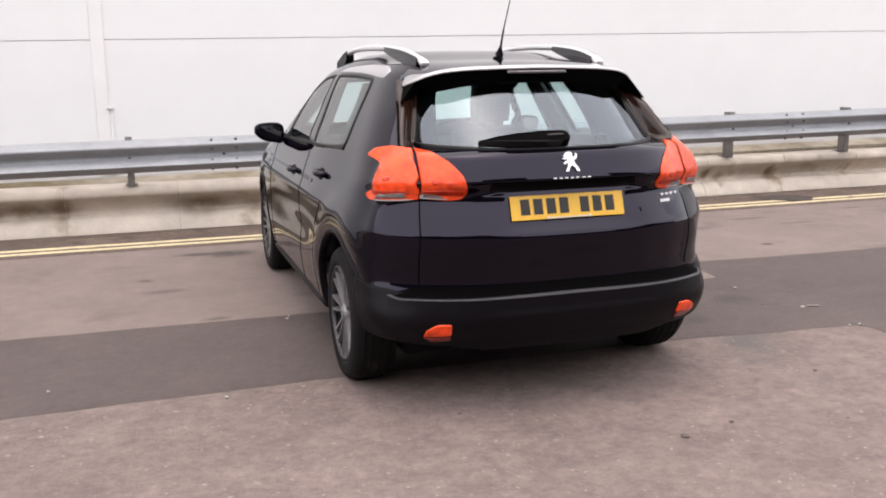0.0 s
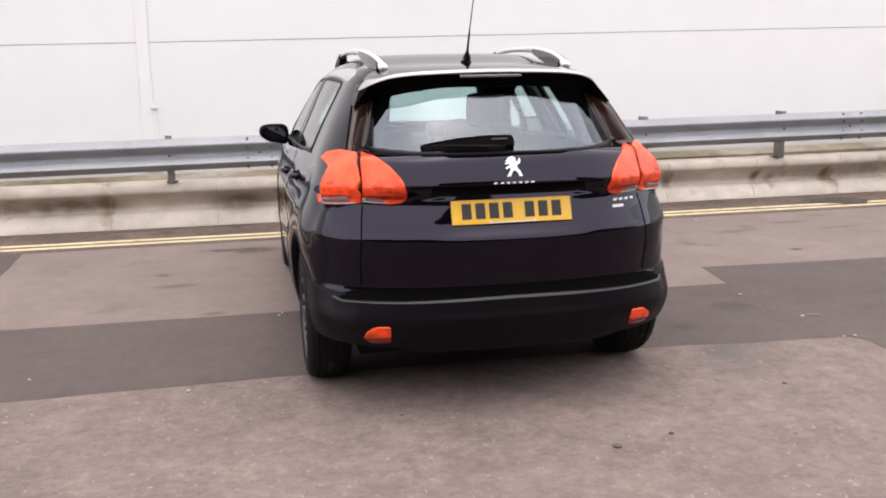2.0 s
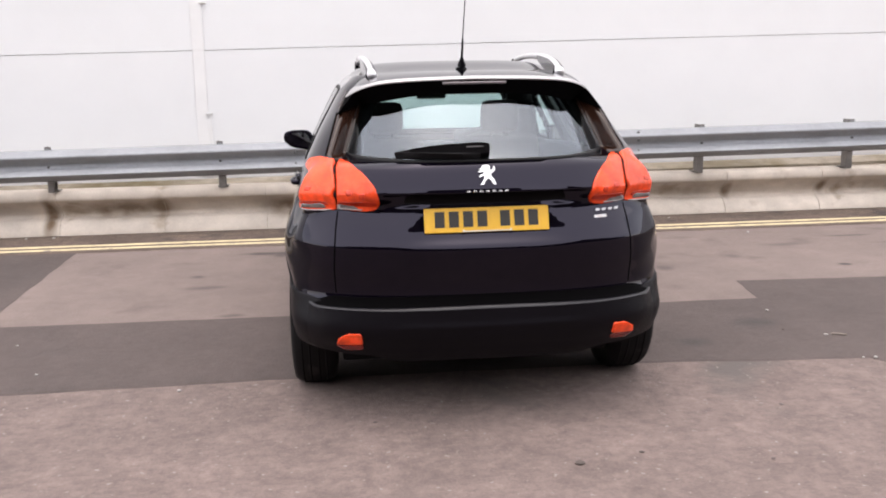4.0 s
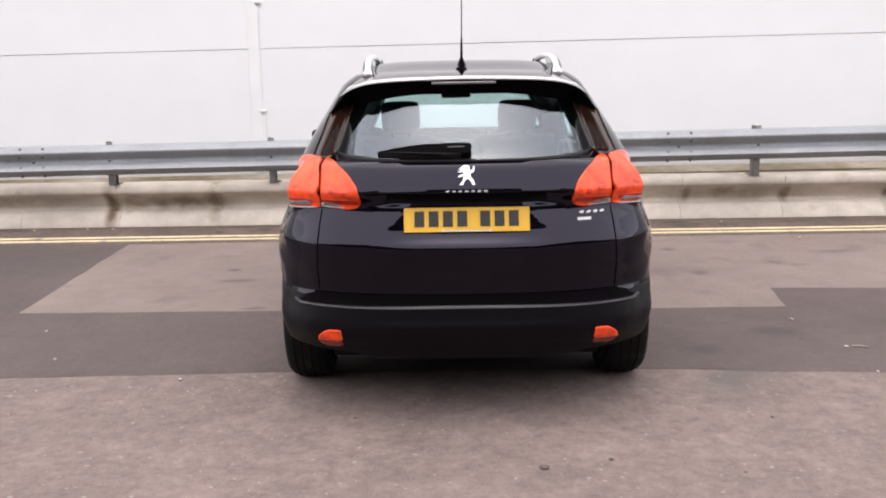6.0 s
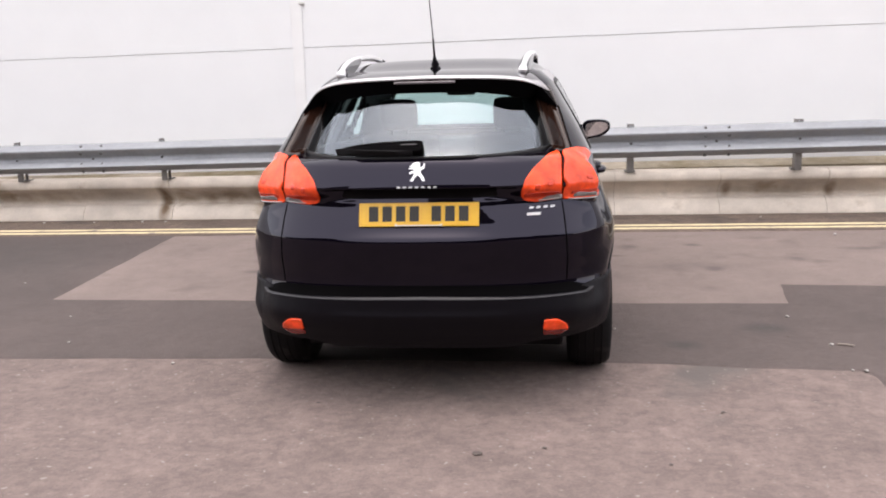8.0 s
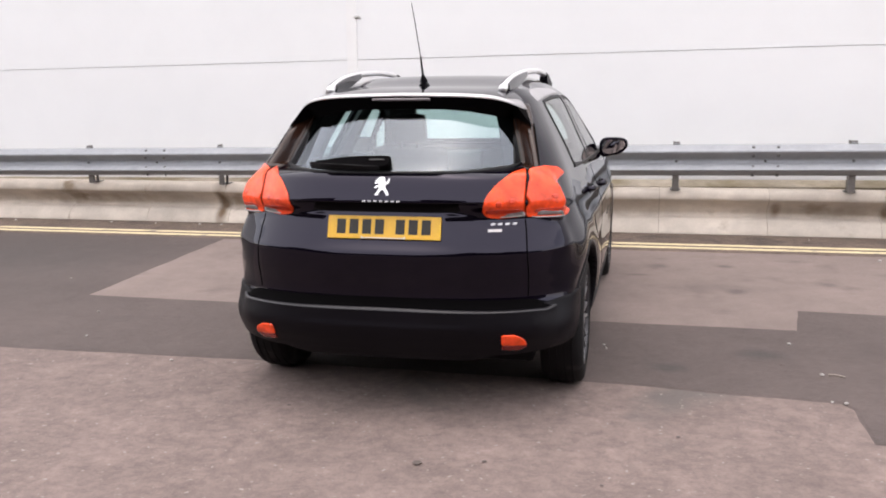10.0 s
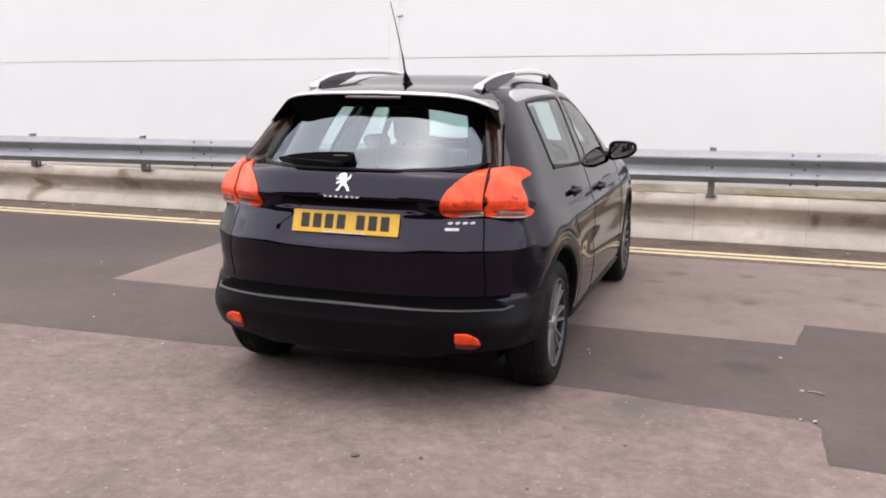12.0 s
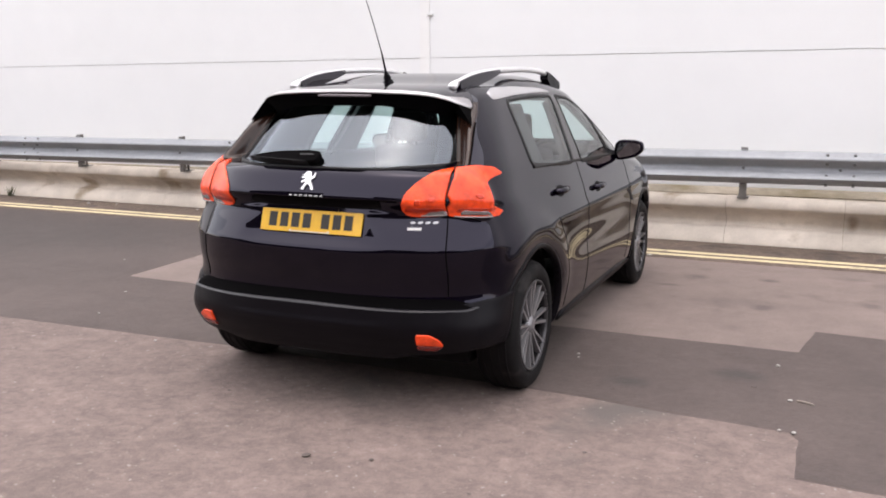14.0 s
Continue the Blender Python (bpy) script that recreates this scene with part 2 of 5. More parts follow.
M_LENSBULB = material("shaded_red_lens", (0.60, 0.042, 0.011), 0.2, grain=((40, 0.25),))
M_BRAKE = material("unlit_brake_lens", (0.136, 0.116, 0.124), 0.25, coat=0.4, grain=((30, 0.1),))
M_CLEAR = material("frosted_reversing_lens", (0.336, 0.304, 0.296), 0.2, coat=0.5, grain=((30, 0.15),))
M_GREYLENS = material("smoked_lens", (0.15, 0.125, 0.12), 0.15, coat=0.5, grain=((30, 0.25),))
M_YPLATE = material("yellow_plate", (0.69, 0.392, 0.026), 0.4, coat=0.2, grain=((7, 0.05), (60, 0.04)))
M_PLATEBAR = material("black_plate_bar", (0.016, 0.0136, 0.0104), 0.5, grain=((40, 0.1),))
M_WHITE = material("white_print", (0.5775, 0.5698, 0.5698), 0.5, grain=((40, 0.05),))
M_MIRROR = material("mirror_glass", (0.75, 0.77, 0.8), 0.02, metal=1.0)
M_STONE = material("pale_pebble", (0.352, 0.332, 0.312), 0.8, grain=((60, 0.15),), per_piece=0.2)
M_GRIT = material("dark_grit", (0.088, 0.070, 0.062), 0.9, grain=((60, 0.2),))
M_TWIG = material("dry_twig", (0.2464, 0.2094, 0.1786), 0.8, grain=((80, 0.2),))
G_REAR = glass("tinted_rear_glass", (0.60, 0.75, 0.735), (0.90, 0.98, 1.08), 0.11)
G_SIDE = glass("green_side_glass", (0.76, 0.87, 0.86), least=0.07)
G_FRONT = glass("green_windscreen", (0.76, 0.90, 0.885))


# ---- mesh helpers ----
def part(name, bm, mat, parent=None, label="", smooth=True):
    me = bpy.data.meshes.new(name)
    bm.normal_update()
    bm.to_mesh(me)
    bm.free()
    me.materials.append(mat)
    if smooth:
        for f in me.polygons:
            f.use_smooth = True
    ob = new(name, me)
    if parent:
        ob.parent = parent
    if label:
        ob["label"] = label
    return ob


def box(bm, x0, x1, y0, y1, z0, z1, bevel=0.0):
    r = bmesh.ops.create_cube(bm, size=1.0, matrix=Matrix.Translation(((x0 + x1) / 2, (y0 + y1) / 2, (z0 + z1) / 2)) @ Matrix.Diagonal((x1 - x0, y1 - y0, z1 - z0, 1)))
    if bevel:
        es = list({ed for v in r["verts"] for ed in v.link_edges})
        bmesh.ops.bevel(bm, geom=es, offset=bevel, segments=2, affect='EDGES', profile=0.6)
    return bm


def grid(bm, rows, closed=False):
    """Joins equal rows of points into quads."""
    vs = [[bm.verts.new(p) for p in row] for row in rows]
    n = len(rows[0])
    for r0, r1 in zip(vs, vs[1:]):
        for i in range(n if closed else n - 1):
            j = (i + 1) % n
            bm.faces.new((r0[i], r0[j], r1[j], r1[i]))
    return vs


def extrude_profile(profile, x0, x1, steps=1, closed=True, slope=0.0):
    """A (y, z) profile drawn out along x, with end caps."""
    bm = bmesh.new()
    rows = []
    for k in range(steps + 1):
        x = x0 + (x1 - x0) * k / steps
        rows.append([(x, y, z + slope * x) for y, z in profile])
    vs = grid(bm, rows, closed)
    if closed:
        bm.faces.new(list(reversed(vs[0])))
        bm.faces.new(vs[-1])
    bmesh.ops.recalc_face_normals(bm, faces=bm.faces)
    return bm


def tube(bm, path, radii, sides=10, flat=1.0):
    """A closed tube through the points of path."""
    rows = []
    for i, p in enumerate(path):
        p = Vector(p)
        d = (Vector(path[min(i + 1, len(path) - 1)]) - Vector(path[max(i - 1, 0)])).normalized()
        up = Vector((0, 0, 1)) if abs(d.z) < 0.9 else Vector((1, 0, 0))
        s = d.cross(up).normalized()
        u = s.cross(d)
        r = radii[i] if isinstance(radii, (list, tuple)) else radii
        rows.append([p + s * (r * math.cos(q)) + u * (r * flat * math.sin(q)) for q in (2 * math.pi * k / sides for k in range(sides))])
    vs = grid(bm, rows, True)
    bm.faces.new(vs[0])
    bm.faces.new(list(reversed(vs[-1])))
    bmesh.ops.recalc_face_normals(bm, faces=bm.faces)
    return bm


def lathe(bm, profile, sides, axis_x=True):
    """A closed (radius, offset) profile turned about the x axis."""
    rows = []
    for k in range(sides):
        q = 2 * math.pi * k / sides
        rows.append([(o, r * math.cos(q), r * math.sin(q)) for r, o in profile])
    rows.append(rows[0])
    grid(bm, rows, True)
    bmesh.ops.remove_doubles(bm, verts=bm.verts, dist=1e-5)
    bmesh.ops.recalc_face_normals(bm, faces=bm.faces)
    return bm


def spline(points, per=8):
    """Catmull-Rom points through an open path."""
    pts = [Vector(p) for p in points]
    pts = [2 * pts[0] - pts[1]] + pts + [2 * pts[-1] - pts[-2]]
    out = []
    for i in range(1, len(pts) - 2):
        for k in range(per):
            t = k / per
            a_, b_, c_, d_ = pts[i - 1:i + 3]
            out.append(0.5 * (2 * b_ + (c_ - a_) * t + (2 * a_ - 5 * b_ + 4 * c_ - d_) * t * t + (3 * b_ - a_ - 3 * c_ + d_) * t ** 3))
    return out + [pts[-2]]


def rounded(points, times=2, keep=0.8):
    """Cuts the corners of a closed 2D outline."""
    pts = [tuple(p) for p in points]
    for _ in range(times):
        out = []
        for (x0, y0), (x1, y1) in zip(pts, pts[1:] + pts[:1]):
            out += [(x0 * keep + x1 * (1 - keep), y0 * keep + y1 * (1 - keep)), (x1 * keep + x0 * (1 - keep), y1 * keep + y0 * (1 - keep))]
        pts = out
    return pts


# ---- ground ----
bm = bmesh.new()
grid(bm, [[(x, y, 0) for x in (-600, -30, -8, 8, 30, 600)] for y in (-600, -30, -8, 0, 8, 30, 600)])
tagged(part("ground", bm, M_ASPHALT, smooth=False), "worn light grey-brown asphalt yard, coarse and level", "ground", kind="structure")


def sheet(name, outline, z, mat, label, category="ground", wobble=0.012, step=0.12, seed=3, feather=0.025):
    """A thin layer laid on the ground, with a slightly ragged edge."""
    bm = bmesh.new()
    pts = []
    for (x0, y0), (x1, y1) in zip(outline, outline[1:] + outline[:1]):
        n = max(int(math.hypot(x1 - x0, y1 - y0) / step), 1)
        for k in range(n):
            x, y = x0 + (x1 - x0) * k / n, y0 + (y1 - y0) * k / n
            v = noise.noise_vector((x * 3.1, y * 3.1, seed)) + 0.5 * noise.noise_vector((x * 11, y * 11, seed + 7))
            pts.append((x + v.x * wobble, y + v.y * wobble))
    top = [bm.verts.new((x, y, z)) for x, y in pts]
    area = sum(p[0] * q[1] - q[0] * p[1] for p, q in zip(pts, pts[1:] + pts[:1]))
    sg = 1 if area > 0 else -1
    low = []
    for i, (x, y) in enumerate(pts):
        p, q = pts[i - 1], pts[(i + 1) % len(pts)]
        t_ = Vector((q[0] - p[0], q[1] - p[1])).normalized() * sg
        low.append(bm.verts.new((x + t_.y * feather, y - t_.x * feather, -0.001)))
    bm.faces.new(top)
    for i in range(len(pts)):
        j = (i + 1) % len(pts)
        bm.faces.new((low[i], low[j], top[j], top[i]))
    bmesh.ops.recalc_face_normals(bm, faces=bm.faces)
    return tagged(part(name, bm, mat, smooth=False), label, category, kind="structure")


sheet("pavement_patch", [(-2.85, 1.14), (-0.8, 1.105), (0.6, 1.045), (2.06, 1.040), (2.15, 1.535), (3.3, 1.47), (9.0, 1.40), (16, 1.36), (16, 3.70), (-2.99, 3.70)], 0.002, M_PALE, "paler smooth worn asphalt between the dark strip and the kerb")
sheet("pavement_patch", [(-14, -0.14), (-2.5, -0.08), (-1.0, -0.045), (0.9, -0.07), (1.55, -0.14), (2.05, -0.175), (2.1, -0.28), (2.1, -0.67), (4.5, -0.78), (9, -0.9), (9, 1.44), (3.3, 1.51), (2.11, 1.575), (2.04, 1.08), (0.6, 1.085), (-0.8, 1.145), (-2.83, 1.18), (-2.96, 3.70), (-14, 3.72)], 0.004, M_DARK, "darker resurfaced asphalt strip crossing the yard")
sheet("gutter", [(-16, 3.64), (16, 3.64), (16, 4.80), (-16, 4.80)], 0.008, M_GUTTER, "brown dirt-filled gutter along the concrete kerb", wobble=0.02)
sheet("yellow_line", [(-16, 3.905), (16, 3.905), (16, 3.962), (-16, 3.962)], 0.013, M_YELLOW, "worn cream-yellow painted parking line", "road marking", wobble=0.004)
sheet("yellow_line", [(-16, 3.740), (16, 3.740), (16, 3.797), (-16, 3.797)], 0.013, M_YELLOW, "worn cream-yellow painted parking line", "road marking", wobble=0.004, seed=9)


def blot(x, y, rx, ry, turn, seed, mat=M_GUTTER, z=0.0065, name="stain"):
    bm = bmesh.new()
    vs = []
    for k in range(40):
        q = 2 * math.pi * k / 40
        r = 1 + 0.45 * noise.noise((math.cos(q) * 1.3, math.sin(q) * 1.3, seed)) + 0.2 * noise.noise((math.cos(q) * 4, math.sin(q) * 4, seed))
        px, py = rx * r * math.cos(q), ry * r * math.sin(q)
        vs.append(bm.verts.new((x + px * math.cos(turn) - py * math.sin(turn), y + px * math.sin(turn) + py * math.cos(turn), z)))
    bm.faces.new(vs)
    tagged(part(name, bm, mat, smooth=False), "patch of dark mud lying over the gutter", "stain", "stains on the ground", "structure")


# Dark mud over the gutter and the inner yellow line.
blot(4.97, 4.08, 0.34, 0.22, -0.1, 3.0, M_MUD, 0.017)

# ---- wall with its cladding panels ----
WALL_Y = 4.93
bm = box(bmesh.new(), -40, 40, WALL_Y + 0.02, WALL_Y + 0.3, -0.1, 7.0)
wall = tagged(part("wall_north", bm, M_WALLBACK, smooth=False), "tall white-clad building wall with fine panel joints", "wall", kind="structure")


def seam(x):
    return 1.760 + 0.0105 * x


edges = [-40, -22, -8.9, -1.95, 7.4, 16, 27, 40]
for x0, x1 in zip(edges, edges[1:]):
    for k in range(2):
        g = 0.002
        bm = bmesh.new()
        za0, zb0 = ((-0.1, seam(x0) - 0.003) if k == 0 else (seam(x0) + 0.003, 7.0))
        za1, zb1 = ((-0.1, seam(x1) - 0.003) if k == 0 else (seam(x1) + 0.003, 7.0))
        f = [bm.verts.new(p) for p in ((x0 + g, WALL_Y, za0), (x1 - g, WALL_Y, za1), (x1 - g, WALL_Y, zb1), (x0 + g, WALL_Y, zb0))]
        b = [bm.verts.new(v.co + Vector((0, 0.017, 0))) for v in f]
        bm.faces.new(f)
        bm.faces.new(list(reversed(b)))
        for i in range(4):
            j = (i + 1) % 4
            bm.faces.new((f[j], f[i], b[i], b[j]))
        bmesh.ops.recalc_face_normals(bm, faces=bm.faces)
        part("panel", bm, M_WALL, wall, smooth=False)

# Unseen walls behind the camera, added to block low sky light and reflections.
for x0, x1, y, top in ((-60, -20, -17.0, 7.4), (-22.5, -9.5, -16.0, 9.4), (-12, -1.0, -17.5, 8.2), (-2.2, 4.6, -16.4, 9.0), (3.4, 14.0, -17.2, 7.8), (12.0, 24.0, -16.0, 9.6), (22.0, 60.0, -17.0, 8.0)):
    bm = box(bmesh.new(), x0, x1, y - 0.3, y, -0.1, top)
    tagged(part("wall_south", bm, M_BROWN, smooth=False), "unseen dark grey-brown wall behind the camera, added to block low sky", "wall", kind="structure")

pipe = tagged(new("downpipe"), "white painted boxed downpipe fixed to the wall", "downpipe")
part("cover", box(bmesh.new(), -2.05, -1.935, WALL_Y - 0.010, WALL_Y - 0.003, 0.505, 6.8, 0.004), M_PIPE, pipe, smooth=False)
part("lower_cover", box(bmesh.new(), -1.934, -1.905, WALL_Y - 0.012, WALL_Y - 0.003, 0.505, 1.11, 0.003), M_PIPE, pipe, smooth=False)
for z in (1.12, 2.19):
    part("collar", box(bmesh.new(), -1.960, -1.895, WALL_Y - 0.028, WALL_Y - 0.003, z - 0.010, z + 0.010, 0.003), M_PIPE_IRON, pipe, "grey bracket")

# ---- concrete kerb wall ----
bm = extrude_profile([(4.73, -0.2), (4.73, 0.442), (4.926, 0.492), (4.926, -0.2)], -18, 18, 1, True, 0.007)
kerb = tagged(part("kerb_wall", bm, M_LEDGE, smooth=False), "low stained precast concrete containment kerb along the wall", "kerb", kind="structure")
PROFILE = [(4.73, 0.0), (4.55, 0.0), (4.548, 0.02), (4.576, 0.085), (4.635, 0.145), (4.70, 0.165), (4.705, 0.205), (4.645, 0.275), (4.568, 0.325), (4.536, 0.35), (4.530, 0.38), (4.538, 0.41), (4.56, 0.43), (4.60, 0.44), (4.728, 0.445)]
PROFILE = PROFILE[:2] + [(p.x, p.y) for p in spline([(y, z, 0) for y, z in PROFILE[1:-1]], 3)][1:] + PROFILE[-1:]
ENDS = [-1.384 - 0.984 * k for k in range(9, -1, -1)] + [-0.51, 0.36] + [1.236 + 1.018 * k for k in range(10)]
for k, (x0, x1) in enumerate(zip(ENDS, ENDS[1:])):
    bm = bmesh.new()
    grid(bm, [[(0.003 + (x1 - x0 - 0.006) * i / 6, y, z) for y, z in PROFILE] for i in range(7)], True)
    for xc in (0.003, x1 - x0 - 0.003):
        bm.faces.new([bm.verts.new((xc, y, z)) for y, z in PROFILE])
    bmesh.ops.recalc_face_normals(bm, faces=bm.faces)
    for v in bm.verts:
        v.co.y += 0.0015 * noise.noise((v.co.x * 4 + k, v.co.y * 9, v.co.z * 9))
    bl = part("block", bm, M_CONCRETE, kerb)
    for f in bl.data.polygons:
        f.use_smooth = len(f.vertices) == 4
    bl.location = (x0, 0.006 * noise.noise((k * 1.7, 0, 0)), 0.008 * noise.noise((0, k * 2.3, 0)))
    bm = extrude_profile([(y + 0.010, z * 0.985) for y, z in PROFILE], -0.003, 0.003, 1)
    j = part("joint", bm, M_JOINT, kerb, smooth=False)
    j.location = (x0, 0, 0)

# ---- crash barrier ----
barrier = tagged(new("crash_barrier"), "galvanised W-beam crash barrier on short steel posts", "crash barrier")
RAIL_SLOPE, RAIL_TOP = 0.0095, 0.868
WAVE = [(0.0, 0.0), (-0.012, -0.004), (-0.030, -0.030), (-0.078, -0.052), (-0.086, -0.066), (-0.082, -0.082), (-0.022, -0.130), (-0.010, -0.150), (-0.010, -0.165), (-0.022, -0.182), (-0.078, -0.232), (-0.086, -0.246), (-0.080, -0.262), (-0.030, -0.286), (-0.014, -0.308), (0.0, -0.312)]


def rail_z(x):
    return RAIL_TOP + RAIL_SLOPE * x


bolt_bm = bmesh.new()
bmesh.ops.create_cone(bolt_bm, cap_ends=True, segments=8, radius1=0.016, radius2=0.011, depth=0.014, matrix=Matrix.Rotation(radians(90), 4, 'X'))
bolt_mesh = bpy.data.meshes.new("bolt")
bolt_bm.to_mesh(bolt_mesh)
bolt_bm.free()
bolt_mesh.materials.append(M_BOLT)


def bolt(x, y, z, parent):
    b = new("bolt", bolt_mesh)
    b.parent = parent
    b.location = (x, y, z)


RAIL_Y = 4.48
for k in range(-5, 6):
    x0, x1 = -0.96 + 3.15 * k - 0.13, -0.96 + 3.15 * (k + 1) + 0.13
    off = 0.003 * (k % 2)
    front = [(RAIL_Y + y - off, z * 0.95 + RAIL_TOP) for y, z in WAVE]
    back = [(y + 0.004, z) for y, z in reversed(front)]
    bm = extrude_profile(front + back, x0, x1, 4, True, RAIL_SLOPE)
    rail = part("rail", bm, M_GALV, barrier)
    md = rail.modifiers.new("edges", 'EDGE_SPLIT')
    md.split_angle = radians(50)
    for dx in (-0.11, 0.11):
        for dy, dz in ((-0.031, -0.028), (-0.054, -0.102), (-0.048, -0.208), (-0.03, -0.288)):
            x = -0.96 + 3.15 * k + dx
            bolt(x, RAIL_Y + dy - 0.012, rail_z(x) + dz, rail)
    x = -0.96 + 3.15 * k
    bolt(x, RAIL_Y - 0.02, rail_z(x) - 0.157, rail)

post = None
for k in range(-7, 9):
    x = -1.785 + 1.583 * k
    top = rail_z(x) + 0.028
    bm = bmesh.new()
    box(bm, -0.030, 0.030, 4.488, 4.496, 0.435, top, 0.002)
    box(bm, -0.030, -0.023, 4.497, 4.60, 0.435, top, 0.002)
    box(bm, 0.0, 0.030, 4.585, 4.593, 0.435, top - 0.05, 0.002)
    post = part("post", bm, M_GALV_DULL, barrier, smooth=False)
    post.location = (x, 0, 0)
    bm = box(bmesh.new(), -0.05, 0.05, 4.545, 4.66, 0.436, 0.450, 0.004)
    foot = part("base_plate", bm, M_GALV_DULL, post, "dull steel base plate", smooth=False)
    bm = box(bmesh.new(), -0.024, 0.024, 4.466, 4.51, top - 0.024, top - 0.016, 0.003)
    part("top_clip", bm, M_GALV, post, smooth=False)
    b = new("bolt", bolt_mesh)
    b.parent = post
    b.location = (0, RAIL_Y - 0.02, rail_z(x) - 0.157)

# ---- small things lying about ----
def pebble(x, y, r, mat, seed, label, flat=0.5, name="pebble"):
    bm = bmesh.new()
    bmesh.ops.create_icosphere(bm, subdivisions=2, radius=r)
    for v in bm.verts:
        v.co *= 1 + 0.35 * noise.noise(v.co / r * 1.2 + Vector((seed, 0, 0)))
        v.co.z *= flat
    lo = min(v.co.z for v in bm.verts)
    ob = part(name, bm, mat)
    ob.location = (x, y, 0.004 - lo)
    return tagged(ob, label, "pebble", "pebbles scattered on the asphalt")


for i, (x, y, r) in enumerate([(1.94, 0.76, 0.016), (2.025, 0.215, 0.015), (-2.166, 0.187, 0.012), (-0.94, 1.062, 0.013), (-0.92, 1.12, 0.008), (-2.449, 0.744, 0.011), (0.913, 0.56, 0.011), (-1.4, -0.17, 0.013), (0.72, 3.66, 0.022), (-3.3, 1.67, 0.012), (-3.37, 4.42, 0.02), (-3.62, 4.42, 0.022), (-4.7, 4.42, 0.02), (0.93, 0.50, 0.008), (2.06, -0.21, 0.014), (2.0, -0.20, 0.010), (-6.25, 4.3, 0.03), (3.0, 3.4, 0.02), (-5.9, 4.40, 0.02), (-4.15, 4.42, 0.016), (2.6, 4.35, 0.014)]):
    pebble(x, y, r * 0.75, M_STONE, i * 1.3, "small pale pebble on the asphalt")
for i, (x, y, r) in enumerate([(0.27, -1.235, 0.016), (0.53, -1.17, 0.009), (-0.49, -0.71, 0.009), (1.85, 0.365, 0.012), (1.29, -0.763, 0.009), (1.0, -1.3, 0.007)]):
    pebble(x, y, r * 1.15, M_GRIT, 40 + i * 1.7, "small dark lump of grit on the asphalt", 0.14)
bm = bmesh.new()
tube(bm, spline([(2.055, 0.215, 0.010), (2.09, 0.205, 0.013), (2.13, 0.187, 0.010)], 5), 0.004, 7)
tagged(part("twig", bm, M_TWIG), "short dry twig lying on the asphalt", "twig")

bm = bmesh.new()
rnd = random.Random(5)
for k in range(26):
    q, lean, h = rnd.uniform(0, 2 * math.pi), rnd.uniform(0.02, 0.07), rnd.uniform(0.05, 0.13)
    r0, wd = rnd.uniform(0.0, 0.03), rnd.uniform(0.004, 0.009)
    c_, n_ = math.cos(q), math.sin(q)
    pts = [(-7.77 + c_ * (r0 + lean * u * u), 4.50 + n_ * (r0 + lean * u * u), 0.008 + h * u) for u in (0.0, 0.5, 1.0)]
    tube(bm, pts, [wd, wd * 0.8, 0.001], 4, 0.4)
tagged(part("weed", bm, M_WEED), "small green weed tuft growing at the foot of the kerb", "weed")

# ---- the car: its outer surface as rings, height by height ----
# z: rear y, half width, rear corner length, rear exponent, front y, front corner length
RING = {
    0.18: (-0.60, 0.755, 0.50, 3.0, 3.22, 0.70),
    0.25: (-0.69, 0.815, 0.50, 3.0, 3.30, 0.72),
    0.33: (-0.752, 0.84, 0.50, 3.0, 3.34, 0.74),
    0.42: (-0.768, 0.852, 0.50, 3.1, 3.36, 0.75),
    0.50: (-0.748, 0.858, 0.57, 3.0, 3.37, 0.75),
    0.56: (-0.732, 0.860, 0.60, 3.0, 3.37, 0.75),
    0.68: (-0.758, 0.858, 0.61, 2.9, 3.36, 0.76),
    0.74: (-0.770, 0.851, 0.62, 2.8, 3.345, 0.78),
    0.765: (-0.769, 0.847, 0.62, 2.8, 3.34, 0.78),
    0.79: (-0.758, 0.842, 0.625, 2.8, 3.32, 0.79),
    0.84: (-0.738, 0.830, 0.63, 2.8, 3.27, 0.82),
    0.92: (-0.708, 0.808, 0.64, 2.85, 3.10, 0.90),
    0.97: (-0.754, 0.790, 0.64, 2.8, 2.81, 0.88),
    0.985: (-0.753, 0.785, 0.64, 2.8, 2.72, 0.87),
    1.05: (-0.727, 0.765, 0.64, 2.8, 2.42, 0.80),
    1.09: (-0.703, 0.752, 0.62, 2.75, 2.32, 0.78),
    1.20: (-0.568, 0.697, 0.54, 2.7, 2.13, 0.74),
    1.30: (-0.442, 0.640, 0.49, 2.7, 1.95, 0.70),
    1.38: (-0.344, 0.592, 0.46, 2.6, 1.80, 0.66),
    1.42: (-0.290, 0.562, 0.44, 2.5, 1.71, 0.62),
    1.46: (-0.225, 0.512, 0.42, 2.4, 1.58, 0.60),
}
ZS = sorted(RING)


